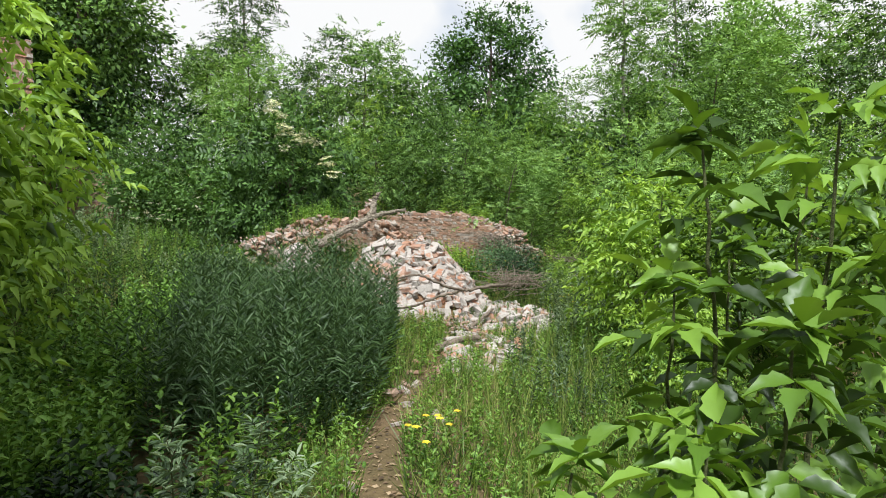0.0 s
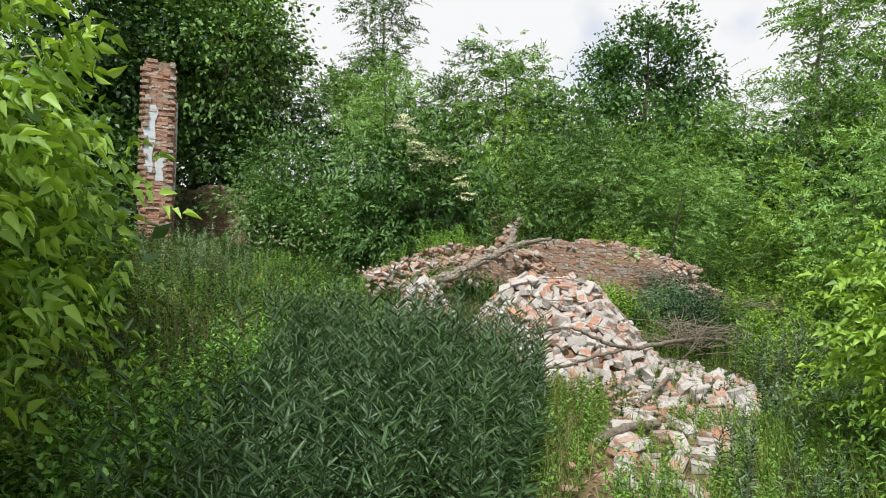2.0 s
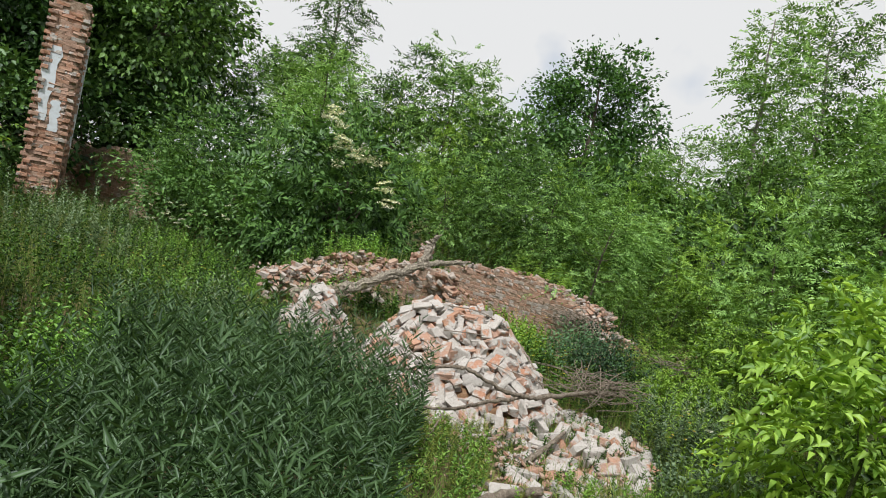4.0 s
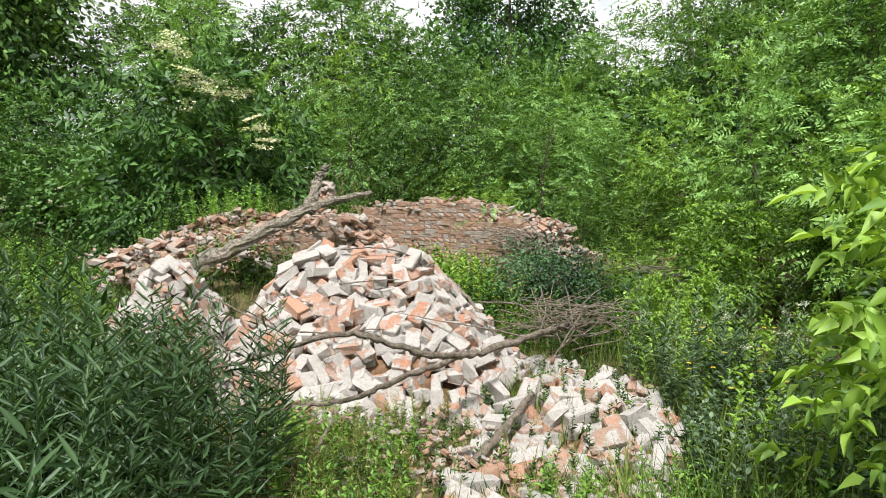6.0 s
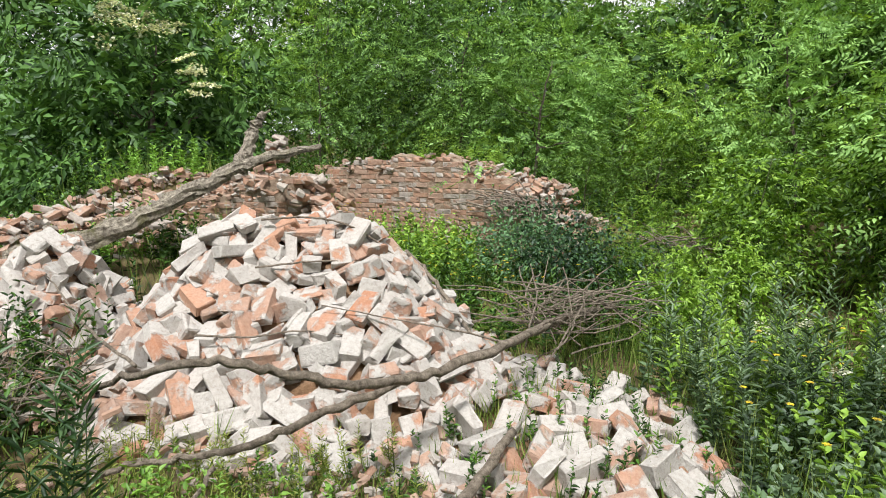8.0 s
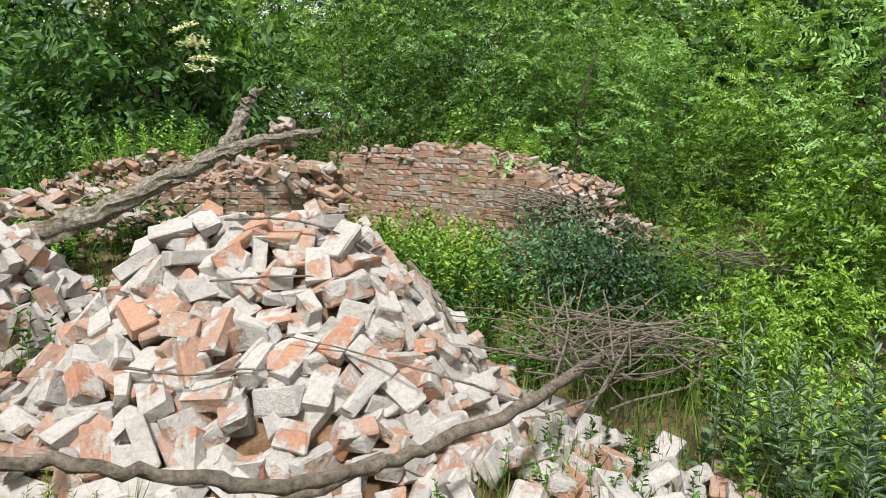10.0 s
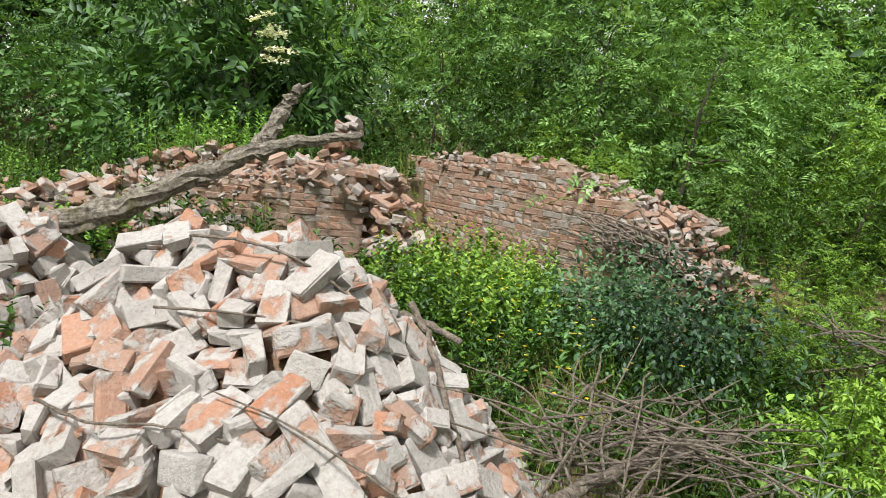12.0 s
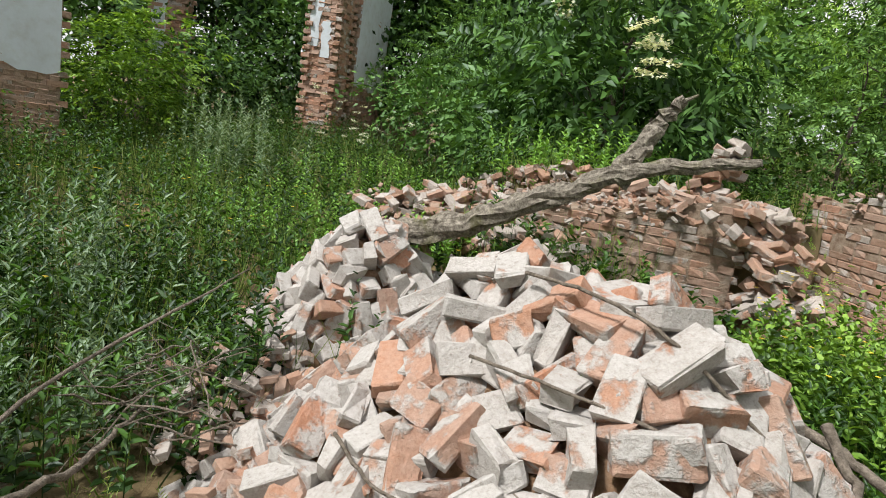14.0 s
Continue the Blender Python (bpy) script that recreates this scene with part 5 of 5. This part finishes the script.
low_bush = plant_tree("shrub", 0.7, 13.25, BUSH_T[1], leafy("foliage", 182, "kite", 80, 34, 0.55, 0.45, 0.36, 0.52, 0.13, 0.05, L_BLUE, 0.3), "low dark fine-leaved shrub before the ruined wall", "shrub")
for c in low_bush.children:
    if c.name.startswith("stem"):
        c.scale = (0.35, 0.35, 0.22)
pit_bush = plant_tree("shrub", 1.15, 12.95, BUSH_T[0], leafy("foliage", 181, "kite", 90, 34, 0.62, 0.5, 0.42, 0.62, 0.14, 0.045, L_BLUE, 0.3), "low grey-green fine-leaved shrub in the pit", "shrub", scale=1.0)
for c in pit_bush.children:
    if c.name.startswith("stem"):
        c.scale = (0.4, 0.4, 0.25)


def flowers(name, label, seed, n, area, z0, z1, size, accept=None, material=L_YELLOW):
    rg = np.random.RandomState(seed)
    P, D, N = [], [], []
    for _ in range(n):
        x, y = rg.uniform(area[0], area[1]), rg.uniform(area[2], area[3])
        if accept and not accept(x, y):
            continue
        z = hgt(x, y) + rg.uniform(z0, z1)
        for k in range(5):
            a = k * 1.2566
            P.append((x, y, z))
            D.append((math.cos(a), math.sin(a), 0.25))
            N.append((0, 0, 1.0))
    m = len(P)
    me = blades(name, BROAD, np.array(P), np.array(D), np.array(N), np.full(m, size), np.full(m, size * 0.9), material)
    return tagged(part(name, me, None), label, "flowers", kind="stuff")


flowers("yellow_flowers", "small yellow celandine flowers", 401, 90, (-1.3, 0.6, 12.6, 14.4), 0.55, 0.95, 0.016, off_path)
flowers("yellow_flowers", "small yellow meadow flowers", 402, 60, (-7.5, -2.6, 9.4, 12.5), 0.55, 0.9, 0.018, off_path)
flowers("yellow_flowers", "yellow flowers in the pit weeds", 403, 60, (-0.3, 1.3, 11.9, 13.0), 0.45, 0.75, 0.016, off_path)
flowers("yellow_flowers", "yellow flowers beside the path", 404, 8, (-0.35, 0.0, 3.6, 4.4), 0.3, 0.5, 0.03)
flowers("yellow_flowers", "yellow flowers among pale herbs", 405, 30, (1.5, 2.8, 9.0, 10.8), 0.5, 0.75, 0.02)

wr = np.random.RandomState(9)
part_pl = [(wr.uniform(1.75, 2.7), wr.uniform(9.3, 10.9)) for _ in range(9)]
tagged(part("white_umbels", umbels("white_umbels", 10, [(x, y, hgt(x, y) + wr.uniform(0.62, 0.95)) for x, y in part_pl], 0.05), None), "flat white umbel flowers among the weeds", "flowers", kind="stuff")
part_pl = [(wr.uniform(-8.3, -6.2), wr.uniform(13.0, 14.6)) for _ in range(26)]
tagged(part("white_umbels", umbels("white_umbels", 11, [(x, y, hgt(x, y) + wr.uniform(0.8, 1.5)) for x, y in part_pl], 0.06), None), "white umbel flowers at the meadow edge", "flowers", kind="stuff")


def litter(name, label, seed, n, area, size, material, accept=None):
    """Dry leaves, straw and crumbs lying on the soil."""
    rg = np.random.RandomState(seed)
    x, y = rg.uniform(area[0], area[1], n), rg.uniform(area[2], area[3], n)
    keep = [i for i in range(n) if not accept or accept(x[i], y[i])]
    x, y = x[keep], y[keep]
    m = len(x)
    z = np.array([hgt(float(a), float(b)) + 0.012 for a, b in zip(x, y)])
    D = rg.normal(0, 1, (m, 3))
    D[:, 2] *= 0.15
    N = rg.normal(0, 0.25, (m, 3)) + np.array([0, 0, 1.0])
    L = size * (0.4 + 1.2 * rg.rand(m))
    me = blades(name, KITE, np.stack([x, y, z], 1), D, N, L, L * rg.uniform(0.12, 0.7, m), material)
    return tagged(part(name, me, None), label, "leaf litter", kind="stuff")


L_STRAW = leaf_material("dry_litter", (0.13, 0.085, 0.05), (0.24, 0.16, 0.09), (0.38, 0.29, 0.18), 0.1)
litter("leaf_litter", "dry leaves and straw on the trodden path", 501, 9000, (-1.6, 1.4, 2.0, 9.8), 0.04, L_STRAW)
litter("leaf_litter", "dry leaves and stalks on the bank", 502, 5000, (-5.0, 3.0, 11.6, 16.5), 0.05, L_STRAW)
